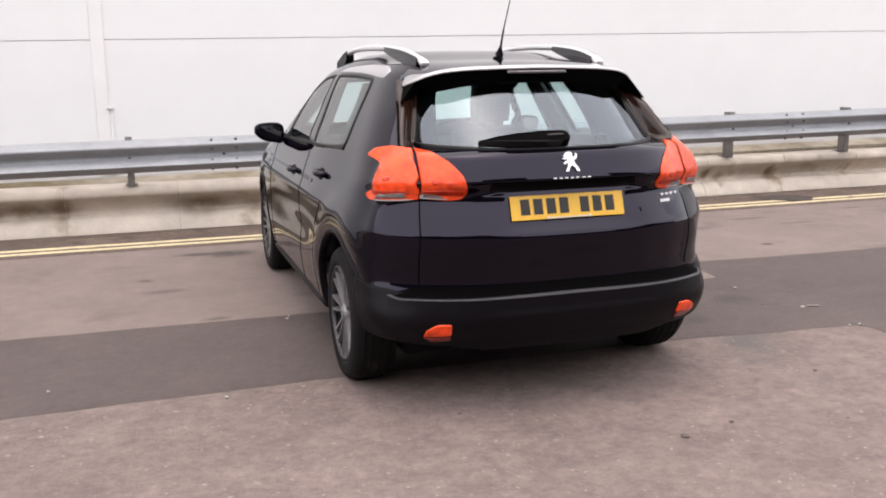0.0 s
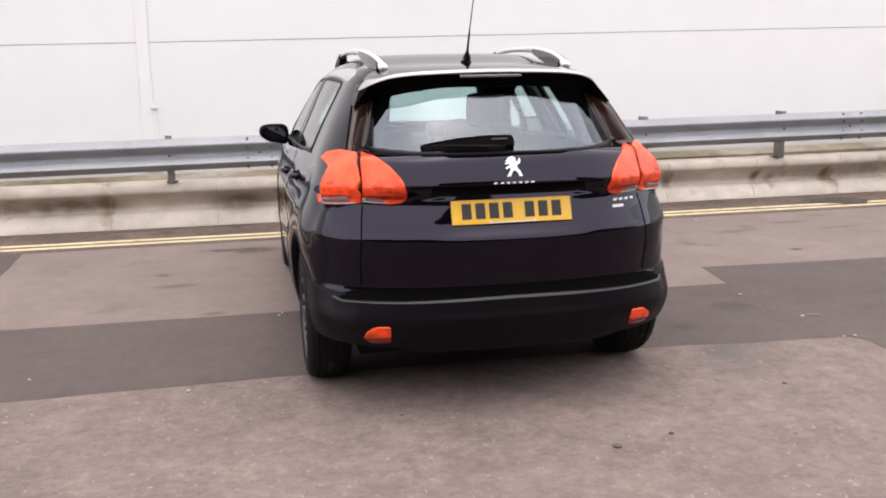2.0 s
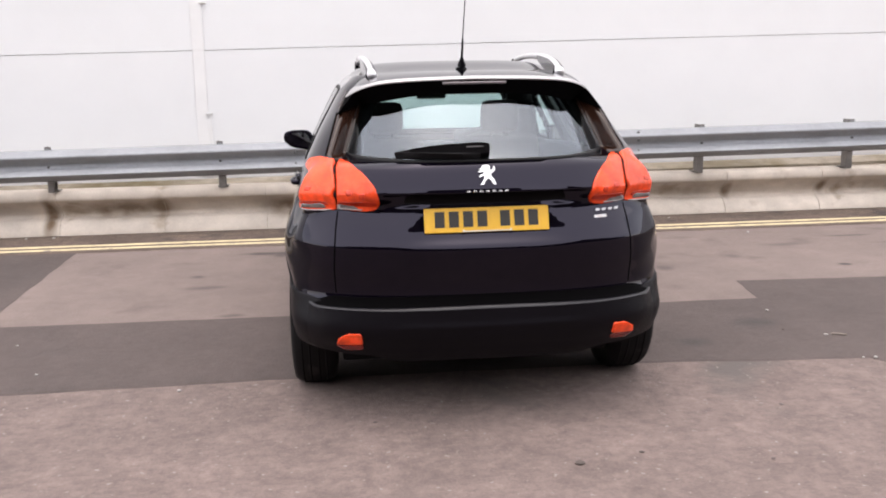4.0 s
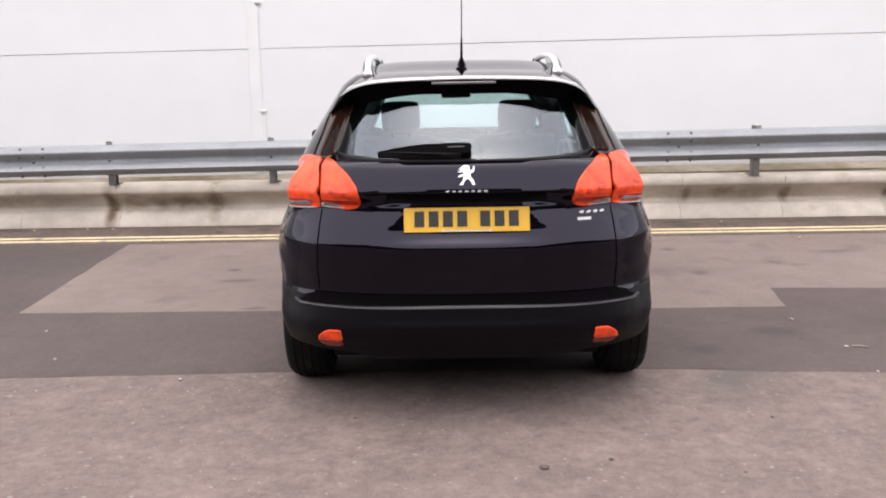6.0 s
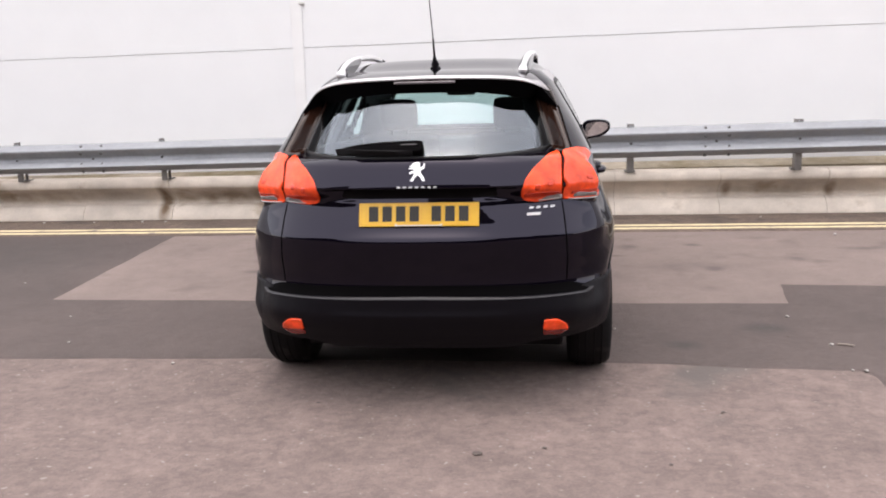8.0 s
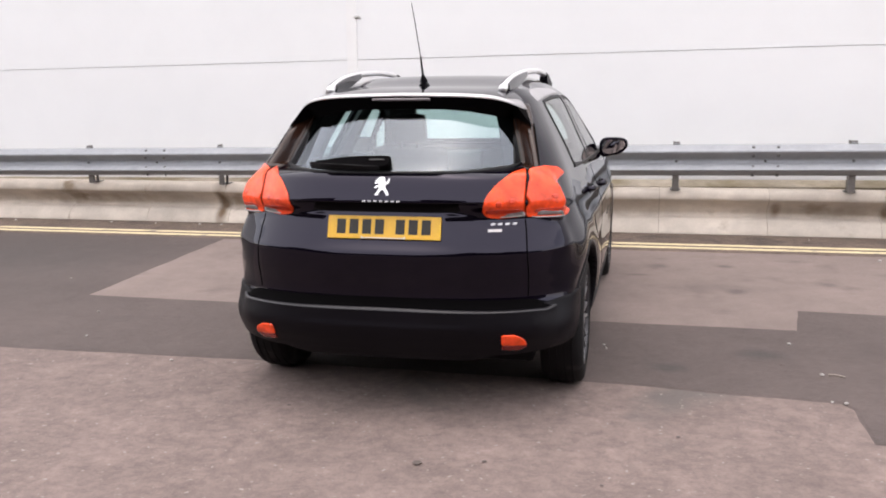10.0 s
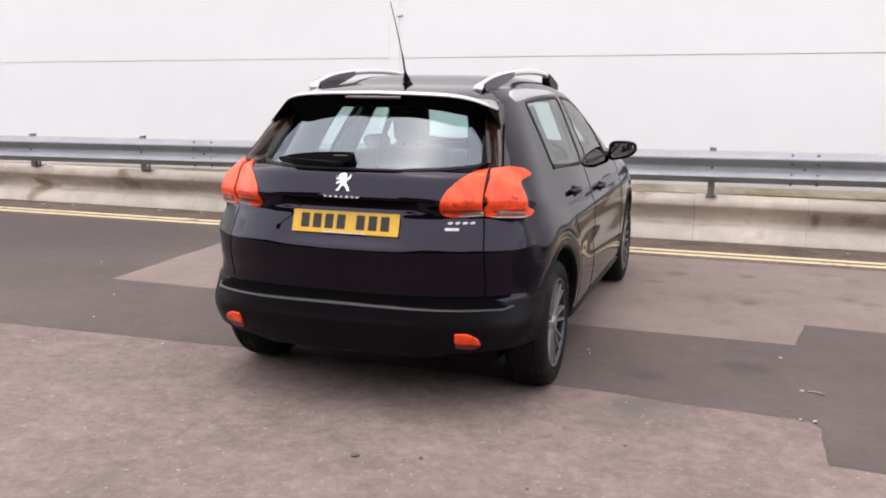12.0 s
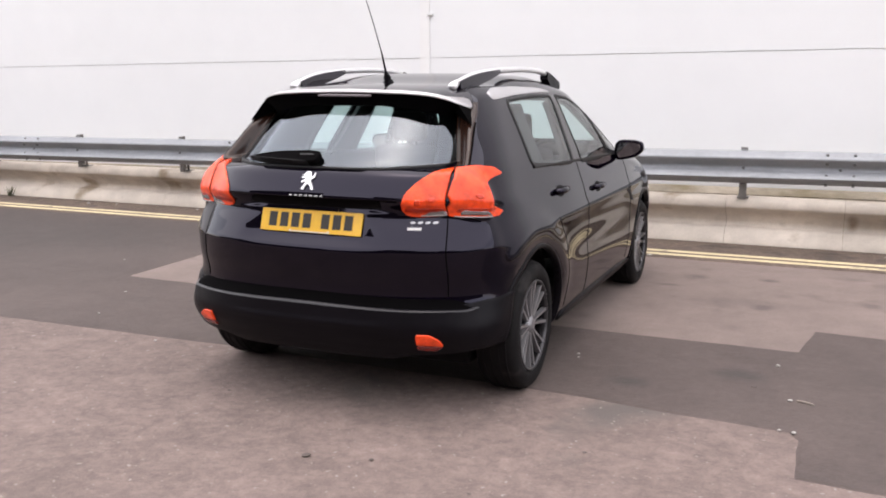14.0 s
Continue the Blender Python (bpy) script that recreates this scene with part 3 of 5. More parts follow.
def ring(z):
    """Smooth values of RING at height z."""
    z = min(max(z, ZS[0]), ZS[-1])
    i = min(max(int(np.searchsorted(ZS, z)) - 1, 0), len(ZS) - 2)
    z0, z1 = ZS[i], ZS[i + 1]
    h, t = z1 - z0, (z - z0) / (z1 - z0)
    out = []
    for k in range(6):
        p0, p1 = RING[z0][k], RING[z1][k]
        d = (p1 - p0) / h
        m0 = 0.5 * (d + (p0 - RING[ZS[i - 1]][k]) / (z0 - ZS[i - 1])) if i > 0 else d
        m1 = 0.5 * (d + (RING[ZS[i + 2]][k] - p1) / (ZS[i + 2] - z1)) if i + 2 < len(ZS) else d
        out.append((2 * t**3 - 3 * t**2 + 1) * p0 + (t**3 - 2 * t**2 + t) * h * m0 + (3 * t**2 - 2 * t**3) * p1 + (t**3 - t**2) * h * m1)
    return out


def ease(a, b, v):
    t = min(max((v - a) / (b - a), 0.0), 1.0)
    return t * t * (3 - 2 * t)


def swell(y, z=1.0):
    """How much wider the flank is along the doors, and how it tucks in low at the tail."""
    return 0.022 * ease(-0.2, 0.7, y) + 0.014 * ease(1.15, 1.4, z) * ease(0.2, 0.8, y) - 0.03 * ease(1.9, 2.9, y) - 0.024 * (1 - ease(-0.5, -0.05, y)) * (1 - ease(0.55, 0.85, z)) + 0.016 * math.exp(-((math.hypot(y + 0.055, z - 0.315) - 0.47) / 0.075) ** 2) * ease(0.30, 0.55, z)


def flank_line(y, z):
    """A soft crease along the doors, a hollow below it."""
    return 0.008 * math.exp(-((z - 0.80) / 0.035) ** 2) * ease(-0.1, 0.3, y) - 0.016 * math.exp(-((z - 0.60) / 0.09) ** 2) * ease(0.3, 0.8, y) * (1 - ease(1.7, 2.2, y))


def lamp_bulge(y, z):
    """The tail lamps stand out round the rear corners, and the wing below them a little."""
    return 0.046 * math.exp(-((y + 0.495) / 0.060) ** 2) * (1 - ease(1.02, 1.13, z)) * (0.4 + 0.6 * ease(0.86, 0.93, z)) * ease(0.68, 0.80, z)


def side_x(y, z):
    """Half width of the body at (y, z)."""
    yr, w, l, n, yf, lf = ring(z)
    w += swell(y, z) + flank_line(y, z)
    if y < yr + l:
        return lamp_bulge(y, z) + w * max(1 - max(1 - (y - yr) / l, 0) ** n, 0) ** (1 / n) if y > yr else 0.0
    if y > yf - lf:
        return w * max(1 - min((y - yf + lf) / lf, 1) ** 2.6, 0) ** (1 / 2.6)
    return w


PLATE_Y, PLATE_Z, PLATE_LEAN = -0.711, 0.8645, 0.315


def plain_rear_y(x, z):
    yr, w, l, n, yf, lf = ring(z)
    w += swell(-0.6, z)
    q = min(abs(x) / w, 1.0)
    return yr + l * (1 - max(1 - q ** n, 0) ** (1 / n))


def hollow(x, z):
    """The recess above and round the number plate; higher up the bent glass between the pillar fins."""
    x = abs(x)
    if z > 1.08:
        xe, xo = 0.575 - 0.327 * (z - 1.11), float(np.interp(z, (1.115, 1.18, 1.26, 1.33, 1.40), (0.655, 0.636, 0.611, 0.590, 0.560)))
        into = (0.17 - 0.42 * (z - 1.11)) * min(x / xe, 1.0) ** 4 * ease(1.085, 1.125, z)
        out_ = 0.030 * ease(1.15, 1.30, z)
        k_ = ease(xe, xo, x)
        return into * (1 - k_) - out_ * k_ * (1 - ease(xo, xo + 0.05, x))
    if x > 0.5 or not 0.75 < z < 1.0:
        return 0.0
    lip = 0.060 * (1 - ease(0.28, 0.47, x)) * min(max((z - 0.915) / 0.05, 0.0), 1.0) * (1 - ease(0.970, 0.980, z))
    bed = max(PLATE_Y + (z - PLATE_Z) * PLATE_LEAN + 0.003 - plain_rear_y(x, z), 0.0) * (1 - ease(0.27, 0.46, x)) * ease(0.745, 0.822, z) * (1 - ease(0.970, 0.980, z))
    return max(lip, bed)


def rear_y(x, z):
    """The tail's surface at (x, z)."""
    return plain_rear_y(x, z) + hollow(x, z)


def front_y(x, z):
    yr, w, l, n, yf, lf = ring(z)
    q = min(abs(x) / (w + swell(yf - lf, z)), 1.0)
    return yf - lf * (1 - max(1 - q ** 2.6, 0) ** (1 / 2.6))


def on_rear(x, z, lift=0.0):
    e_ = 0.002
    p = Vector((x, rear_y(x, z), z))
    dx = Vector((2 * e_, rear_y(x + e_, z) - rear_y(x - e_, z), 0))
    dz = Vector((0, rear_y(x, z + e_) - rear_y(x, z - e_), 2 * e_))
    return p + dx.cross(dz).normalized() * lift


def on_side(y, z, lift=0.0):
    e_ = 0.002
    p = Vector((side_x(y, z), y, z))
    dy = Vector((side_x(y + e_, z) - side_x(y - e_, z), 2 * e_, 0))
    dz = Vector((side_x(y, z + e_) - side_x(y, z - e_), 0, 2 * e_))
    return p + dy.cross(dz).normalized() * lift


def on_front(x, z, lift=0.0):
    e_ = 0.002
    p = Vector((x, front_y(x, z), z))
    dx = Vector((2 * e_, front_y(x + e_, z) - front_y(x - e_, z), 0))
    dz = Vector((0, front_y(x, z + e_) - front_y(x, z - e_), 2 * e_))
    return p - dx.cross(dz).normalized() * lift


def patch(outline, place, lift, depth, flip=False, rows=24, cols=16):
    """A plate on the body's skin, cut to an outline, with edges that go down into it."""
    zs = [p[1] for p in outline]
    z0, z1 = min(zs) + 1e-4, max(zs) - 1e-4
    pts = []
    for r in range(rows + 1):
        z = z0 + (z1 - z0) * r / rows
        cut = []
        for (a0, b0), (a1, b1) in zip(outline, outline[1:] + outline[:1]):
            if (b0 - z) * (b1 - z) < 0:
                cut.append(a0 + (a1 - a0) * (z - b0) / (b1 - b0))
        lo, hi = min(cut), max(cut)
        if hi - lo < 1e-4:
            hi = lo + 1e-4
        pts.append([(lo + (hi - lo) * c / cols, z) for c in range(cols + 1)])
    s = -1 if flip else 1
    bm = bmesh.new()

    def put(a_, z, l_):
        v = place(a_, z, l_)
        return (s * v.x, v.y, v.z)

    top = [[bm.verts.new(put(a_, z, lift)) for a_, z in row] for row in pts]
    for r0, r1 in zip(top, top[1:]):
        for i in range(cols):
            bm.faces.new((r0[i], r0[i + 1], r1[i + 1], r1[i]))
    rim = [(0, i) for i in range(cols + 1)] + [(r, cols) for r in range(1, rows + 1)] + [(rows, i) for i in range(cols - 1, -1, -1)] + [(r, 0) for r in range(rows - 1, 0, -1)]
    low = [bm.verts.new(put(*pts[r][i], lift - depth)) for r, i in rim]
    for k in range(len(rim)):
        j = (k + 1) % len(rim)
        bm.faces.new((top[rim[k][0]][rim[k][1]], low[k], low[j], top[rim[j][0]][rim[j][1]]))
    bmesh.ops.recalc_face_normals(bm, faces=bm.faces)
    mid = top[rows // 2][cols // 2]
    nrm = sum((f.normal for f in mid.link_faces), Vector())
    v0, v1 = Vector(put(*pts[rows // 2][cols // 2], 0.0)), Vector(put(*pts[rows // 2][cols // 2], 0.05))
    if nrm.dot(v1 - v0) < 0:
        bmesh.ops.reverse_faces(bm, faces=bm.faces)
    return bm


def offset(outline, d):
    """The outline moved outward by d."""
    n = len(outline)
    area = sum(outline[i][0] * outline[(i + 1) % n][1] - outline[(i + 1) % n][0] * outline[i][1] for i in range(n))
    s = 1 if area > 0 else -1
    out = []
    for i in range(n):
        p, q, r = outline[i - 1], outline[i], outline[(i + 1) % n]
        t = Vector((r[0] - p[0], r[1] - p[1])).normalized()
        out.append((q[0] + s * t.y * d, q[1] - s * t.x * d))
    return out


def band(outline, d0, d1, place, lift, depth, flip=False):
    """A flat frame that follows an outline from d0 to d1 off it."""
    s = -1 if flip else 1
    fine = []
    for (a0, z0), (a1, z1) in zip(outline, outline[1:] + outline[:1]):
        n = max(int(math.hypot(a1 - a0, z1 - z0) / 0.02), 1)
        fine += [(a0 + (a1 - a0) * k / n, z0 + (z1 - z0) * k / n) for k in range(n)]
    outline = fine
    rows = []
    for d, l_ in ((d0, lift - depth), (d0, lift), (d1, lift), (d1, lift - depth)):
        row = []
        for a_, z in offset(outline, d):
            v = place(a_, z, l_)
            row.append((s * v.x, v.y, v.z))
        rows.append(row)
    bm = bmesh.new()
    grid(bm, rows + [rows[0]], True)
    bmesh.ops.remove_doubles(bm, verts=bm.verts, dist=1e-6)
    bmesh.ops.recalc_face_normals(bm, faces=bm.faces)
    return bm


def strip(path, width, place, lift, flip=False):
    """A thin line drawn along the skin: a shut line."""
    fine = []
    for (a0, z0), (a1, z1) in zip(path, path[1:]):
        n = max(int(math.hypot(a1 - a0, z1 - z0) / 0.012), 1)
        fine += [(a0 + (a1 - a0) * k / n, z0 + (z1 - z0) * k / n) for k in range(n)]
    path = fine + [path[-1]]
    s = -1 if flip else 1
    bm = bmesh.new()
    rows = []
    for i, (a_, z) in enumerate(path):
        p, q = path[max(i - 1, 0)], path[min(i + 1, len(path) - 1)]
        t = Vector((q[0] - p[0], q[1] - p[1])).normalized() * width / 2
        l_, r_ = place(a_ - t.y, z + t.x, lift), place(a_ + t.y, z - t.x, lift)
        l0, r0 = place(a_ - t.y, z + t.x, -0.003), place(a_ + t.y, z - t.x, -0.003)
        rows.append([(s * v.x, v.y, v.z) for v in (l0, l_, r_, r0)])
    grid(bm, rows, True)
    bmesh.ops.recalc_face_normals(bm, faces=bm.faces)
    return bm


def within(outline, a_, z):
    hit = False
    for (a0, b0), (a1, b1) in zip(outline, outline[1:] + outline[:1]):
        if (b0 > z) != (b1 > z) and a_ < a0 + (a1 - a0) * (z - b0) / (b1 - b0):
            hit = not hit
    return hit


REAR_GLASS = rounded([(-0.572, 1.120), (-0.30, 1.106), (0.30, 1.106), (0.572, 1.120), (0.540, 1.22), (0.503, 1.33), (0.485, 1.385), (-0.485, 1.385), (-0.503, 1.33), (-0.540, 1.22)], 2, 0.90)
TAIL_OPENING = [(-0.635, 1.132), (0.635, 1.132), (0.588, 1.26), (0.562, 1.33), (0.542, 1.375), (-0.542, 1.375), (-0.562, 1.33), (-0.588, 1.26)]
REAR_DOOR_GLASS = rounded([(0.115, 1.082), (0.45, 1.06), (0.765, 1.042), (0.815, 1.20), (0.895, 1.405), (0.55, 1.405), (0.20, 1.388)], 2, 0.92)
FRONT_DOOR_GLASS = rounded([(0.955, 1.034), (1.30, 1.030), (1.60, 1.034), (1.53, 1.20), (1.47, 1.305), (1.22, 1.385), (0.985, 1.405)], 2, 0.92)
FRONT_QUARTER = rounded([(1.645, 1.038), (1.93, 1.036), (1.78, 1.145), (1.545, 1.29), (1.585, 1.17)], 2, 0.92)
WINDSCREEN = rounded([(-0.645, 1.048), (0.645, 1.048), (0.47, 1.395), (-0.47, 1.395)], 2, 0.9)
AXLES, HUB_Z, TYRE_R, ARCH_R = (-0.055, 2.538), 0.315, 0.316, 0.392

CAR = tagged(new("car"), "parked black compact crossover car with orange-red tail lights", "car")

# shell
levels = sorted([0.20 + 0.0125 * k for k in range(44)] + [0.745 + 0.005 * k for k in range(50)] + [1.0 + 0.0125 * k for k in range(37)])
levels = [z for z in levels if z < 1.455] + [1.46]


def outline_at(z):
    """Half outline at height z from the tail's middle to the nose's middle."""
    yr, w, l, n, yf, lf = ring(z)
    pts = []
    for k in range(26):
        x = 0.62 * w * k / 26
        pts.append((x, rear_y(x, z)))
    q0 = math.asin(0.62 ** (n / 2))
    for k in range(30):
        q = q0 + (math.pi / 2 - q0) * k / 30
        y = yr + l * (1 - math.cos(q) ** (2 / n))
        x = (w + swell(y, z) + flank_line(y, z)) * math.sin(q) ** (2 / n)
        x += lamp_bulge(y, z)
        if k < 6 or z > 1.08:
            y += hollow(x, z)
        pts.append((x, y))
    y0, y1 = yr + l, yf - lf
    for k in range(110):
        y = y0 + (y1 - y0) * k / 110
        pts.append((w + swell(y, z) + flank_line(y, z), y))
    wf = w + swell(y1, z)
    for k in range(31):
        q = math.pi / 2 * (1 - k / 30)
        pts.append((wf * max(math.sin(q), 0) ** (2 / 2.6), yf - lf * (1 - max(math.cos(q), 0) ** (2 / 2.6))))
    return pts


bm = bmesh.new()
rows = []
for z in levels:
    half = outline_at(z)
    rows.append([(x, y, z) for x, y in half] + [(-x, y, z) for x, y in reversed(half[1:-1])])
top = outline_at(1.46)
CENTRE_Y = 0.60


def crown(y):
    """How far the roof rises above its side edges."""
    return 0.057 * ease(0.0, 0.62, y) * (1 - ease(0.85, 1.5, y))


for c in (0.985, 0.96, 0.93, 0.895, 0.85, 0.79, 0.72, 0.64, 0.55, 0.45, 0.35, 0.25, 0.15, 0.06):
    ring_pts = []
    for x, y in top:
        px, py = x * c, CENTRE_Y + (y - CENTRE_Y) * c
        ring_pts.append((px, py, 1.46 + 0.014 * (1 - c ** 2.2) + crown(py) * (1 - c ** 9)))
    rows.append(ring_pts + [(-x, y, z) for x, y, z in reversed(ring_pts[1:-1])])
vs = grid(bm, rows, True)
bm.faces.new(vs[-1])
dead = []
for f in bm.faces:
    c = f.calc_center_median()
    ax = abs(c.x)
    if c.z < 1.45:
        if c.y < 0.2 and ax < 0.66 and (within(REAR_GLASS, c.x, c.z) or within(TAIL_OPENING, c.x, c.z)):
            dead.append(f)
        elif c.y > 1.4 and ax < 0.66 and within(WINDSCREEN, c.x, c.z):
            dead.append(f)
        elif ax > 0.5 and any(within(o, c.y, c.z) for o in (REAR_DOOR_GLASS, FRONT_DOOR_GLASS, FRONT_QUARTER)):
            dead.append(f)
        elif c.y < -0.2 and c.z < 0.33:
            dead.append(f)
        elif ax > 0.6 and any(math.hypot(c.y - y, c.z - HUB_Z) < ARCH_R for y in AXLES):
            dead.append(f)
bmesh.ops.delete(bm, geom=dead, context='FACES')
bmesh.ops.recalc_face_normals(bm, faces=bm.faces)
up = max(bm.faces, key=lambda f: f.calc_center_median().z + abs(f.normal.z))
if up.normal.z < 0:
    bmesh.ops.reverse_faces(bm, faces=bm.faces)
body = part("body", bm, M_PAINT, CAR, "glossy black painted body shell")
md = body.modifiers.new("thickness", 'SOLIDIFY')
md.thickness, md.offset = 0.02, -1

# floor pan, wheel wells and cabin
part("floor_pan", box(bmesh.new(), -0.62, 0.62, -0.34, 3.1, 0.165, 0.27, 0.02), M_DARKIN, CAR, "dark underbody")
# Hidden tray and dark beam, added to deepen the shade under the tail.
part("rear_undertray", box(bmesh.new(), -0.50, 0.50, -0.60, -0.30, 0.265, 0.40, 0.03), M_DARKIN, CAR, "unseen dark tray added to deepen the shade under the tail")
part("axle_beam", box(bmesh.new(), -0.64, 0.64, -0.07, 0.07, 0.20, 0.32, 0.03), M_DARKIN, CAR, "dark rear axle beam, added to black out the gap between the wheels")
part("boot_floor", box(bmesh.new(), -0.66, 0.66, -0.62, 0.42, 0.60, 0.66, 0.01), M_DARKIN, CAR)
part("parcel_shelf", box(bmesh.new(), -0.60, 0.60, -0.52, 0.36, 0.985, 1.0, 0.005), M_DASH, CAR, "dark grey parcel shelf")
for y in AXLES:
    for s in (-1, 1):
        bm = bmesh.new()
        rws = []
        for k in range(25):
            q = math.pi * (-0.12 + (1.24 if y > 1 else 1.10) * k / 24)
            r = ARCH_R + 0.008
            rws.append([(s * x, y + r * math.cos(q), HUB_Z + r * math.sin(q)) for x in (0.50, 0.66, 0.80)])
        g = grid(bm, rws)
        hub = bm.verts.new((s * 0.50, y, HUB_Z))
        for r0, r1 in zip(g, g[1:]):
            bm.faces.new((r0[0], r1[0], hub))
        part("wheel_well", bm, M_DARKIN, CAR, "black wheel-arch liner")
        bm = bmesh.new()
        rws = []
        for k in range(49):
            q = math.pi * (-0.10 + (1.2 if y > 1 else 1.085) * k / 48)
            row = []
            for r, l_ in ((ARCH_R - 0.012, -0.03), (ARCH_R - 0.010, 0.006), (ARCH_R + 0.008, 0.006), (ARCH_R + 0.012, -0.004)):
                v = on_side(y + r * math.cos(q), max(HUB_Z + r * math.sin(q), 0.2), l_)
                row.append((s * v.x, v.y, v.z))
            rws.append(row)
        grid(bm, rws)
        bmesh.ops.recalc_face_normals(bm, faces=bm.faces)
        part("arch_trim", bm, M_PLASTIC, CAR, "matt black wheel-arch trim")

# bumper, sills
def ridge_z(x):
    """Height at which the bumper's face turns into its rounded ridge."""
    x = abs(x)
    return 0.493 - 0.006 * ease(0.0, 0.62, x) + 0.020 * ease(0.690, 0.764, x)


def foot_z(x):
    x = abs(x)
    return 0.278 + 0.030 * ease(0.36, 0.52, x) + 0.014 * ease(0.52, 0.76, x)


def bulge(x):
    return 1 - ease(0.64, 0.764, abs(x))


def on_bumper(x, z, lift=0.0):
    """The bumper swells up to its ridge."""
    crease = 0.006 * math.exp(-((z - 0.428) / 0.010) ** 2) * (1 - ease(0.30, 0.46, abs(x)))
    return on_rear(x, z, lift + 0.010 + crease + (0.024 * ease(0.33, 0.44, z) + 0.024 * ease(0.41, 0.53, z)) * bulge(x))


def ledge_h(x):
    return 0.078 - 0.026 * ease(0.62, 0.764, abs(x))


def tail_band(low, high, place, rows, cols=96, reach=0.764, depth=0.045):
    """A sheet across the tail between two heights, with edges that go in."""
    bm = bmesh.new()
    rws = []
    for r in range(-1, rows + 2):
        row = []
        for c in range(-1, cols + 2):
            x = reach * (2 * min(max(c, 0), cols) / cols - 1)
            z = low(x) + (high(x) - low(x)) * min(max(r, 0), rows) / rows
            edge = r < 0 or c < 0 or r > rows or c > cols
            row.append(place(x, z, -depth if edge else 0.0))
        rws.append(row)
    grid(bm, rws)
    bmesh.ops.remove_doubles(bm, verts=bm.verts, dist=1e-6)
    bmesh.ops.recalc_face_normals(bm, faces=bm.faces)
    mid = min(bm.faces, key=lambda f: (f.calc_center_median() - Vector((0, -1, 0.45))).length)
    if mid.normal.y > 0:
        bmesh.ops.reverse_faces(bm, faces=bm.faces)
    return bm


bumper = part("bumper", tail_band(foot_z, ridge_z, on_bumper, 26), M_PLASTIC, CAR, "matt black plastic rear bumper with a raised ridge")
md = bumper.modifiers.new("edges", 'EDGE_SPLIT')
md.split_angle = radians(50)
rws = []
for k in range(15):
    row = []
    for c in range(97):
        x = 0.764 * (2 * c / 96 - 1)
        z0, rad = ridge_z(x), 0.015
        out = (on_bumper(x, z0) - on_rear(x, z0)).length
        if k < 11:
            q = math.radians(7.5 * k)
            row.append(on_rear(x, z0 + rad * math.sin(q), out - rad * (1 - math.cos(q))))
        else:
            u = (k - 10) / 4
            row.append(on_rear(x, z0 + rad + (ledge_h(x) - rad) * u, (out - rad * 0.74) * (1 - u) - 0.014 * u))
    rws.append(row)
# Ridge coloured lighter for its highlight, shelf blacker for its shade.
for name, span, mat, label in (("ridge", rws[:10], M_LEDGETOP, "rounded ridge along the bumper top, lightened for its highlight"), ("bumper_shelf", rws[9:], M_GAP, "shelf above the ridge, blackened for its shade")):
    bm = bmesh.new()
    grid(bm, span)
    bmesh.ops.recalc_face_normals(bm, faces=bm.faces)
    if min(bm.faces, key=lambda f: (f.calc_center_median() - Vector((0, -1, 1.0))).length).normal.z < 0:
        bmesh.ops.reverse_faces(bm, faces=bm.faces)
    part(name, bm, mat, bumper, label)
for s in (False, True):
    part("bumper_corner", patch([(-0.600, 0.325), (-0.40, 0.325), (-0.37, 0.45), (-0.345, 0.552), (-0.600, 0.528)], on_side, 0.010, 0.02, s, 24, 16), M_PLASTIC, CAR)
    part("sill", patch(rounded([(0.40, 0.205), (2.14, 0.205), (2.14, 0.285), (0.40, 0.285)], 1), on_side, 0.010, 0.02, s, 6, 40), M_PLASTIC, CAR, "matt black sill trim")
for s in (False, True):
    refl = part("reflector", patch(rounded([(0.524, 0.410), (0.524, 0.362), (0.575, 0.360), (0.630, 0.358), (0.618, 0.388), (0.580, 0.410)], 1, 0.88), on_bumper, 0.007, 0.02, s, 10, 12), M_RED, CAR, "orange-red bumper reflector")
    # The reflector continues below in a deeper red.
    part("lower_lens", patch(rounded([(0.524, 0.361), (0.524, 0.334), (0.60, 0.332), (0.630, 0.357)], 1, 0.9), on_bumper, 0.006, 0.02, s, 4, 8), M_REDDARK, refl, "darker lower part of the reflector")

# glass with black borders
def window(name, outline, place, mat, border, flip=False, rows=20, cols=20, label="", rim=0.016):
    w = part(name, patch(offset(outline, 0.004), place, 0.001, 0.004, flip, rows, cols), mat, CAR, label)
    w.visible_shadow = False
    part("border", band(outline, -border, rim, place, 0.004, 0.02, flip), M_FRIT, w, "black glass border")
    return w


window("rear_window", REAR_GLASS, on_rear, G_REAR, 0.003, rows=28, cols=40, label="tinted rear window", rim=0.004)
for s in (False, True):
    part("dark_edge", patch([(0.572, 1.120), (0.556, 1.17), (0.540, 1.22), (0.520, 1.28), (0.503, 1.33), (0.490, 1.372), (0.372, 1.372), (0.408, 1.362), (0.432, 1.340), (0.446, 1.31), (0.474, 1.22), (0.492, 1.16), (0.500, 1.115)], on_rear, -0.004, 0.003, s, 30, 8), M_GAP, bpy.data.objects["rear_window"], "black print along the edge of the rear window")
window("windscreen", WINDSCREEN, on_front, G_FRONT, 0.02, rows=20, cols=30, label="clear windscreen")
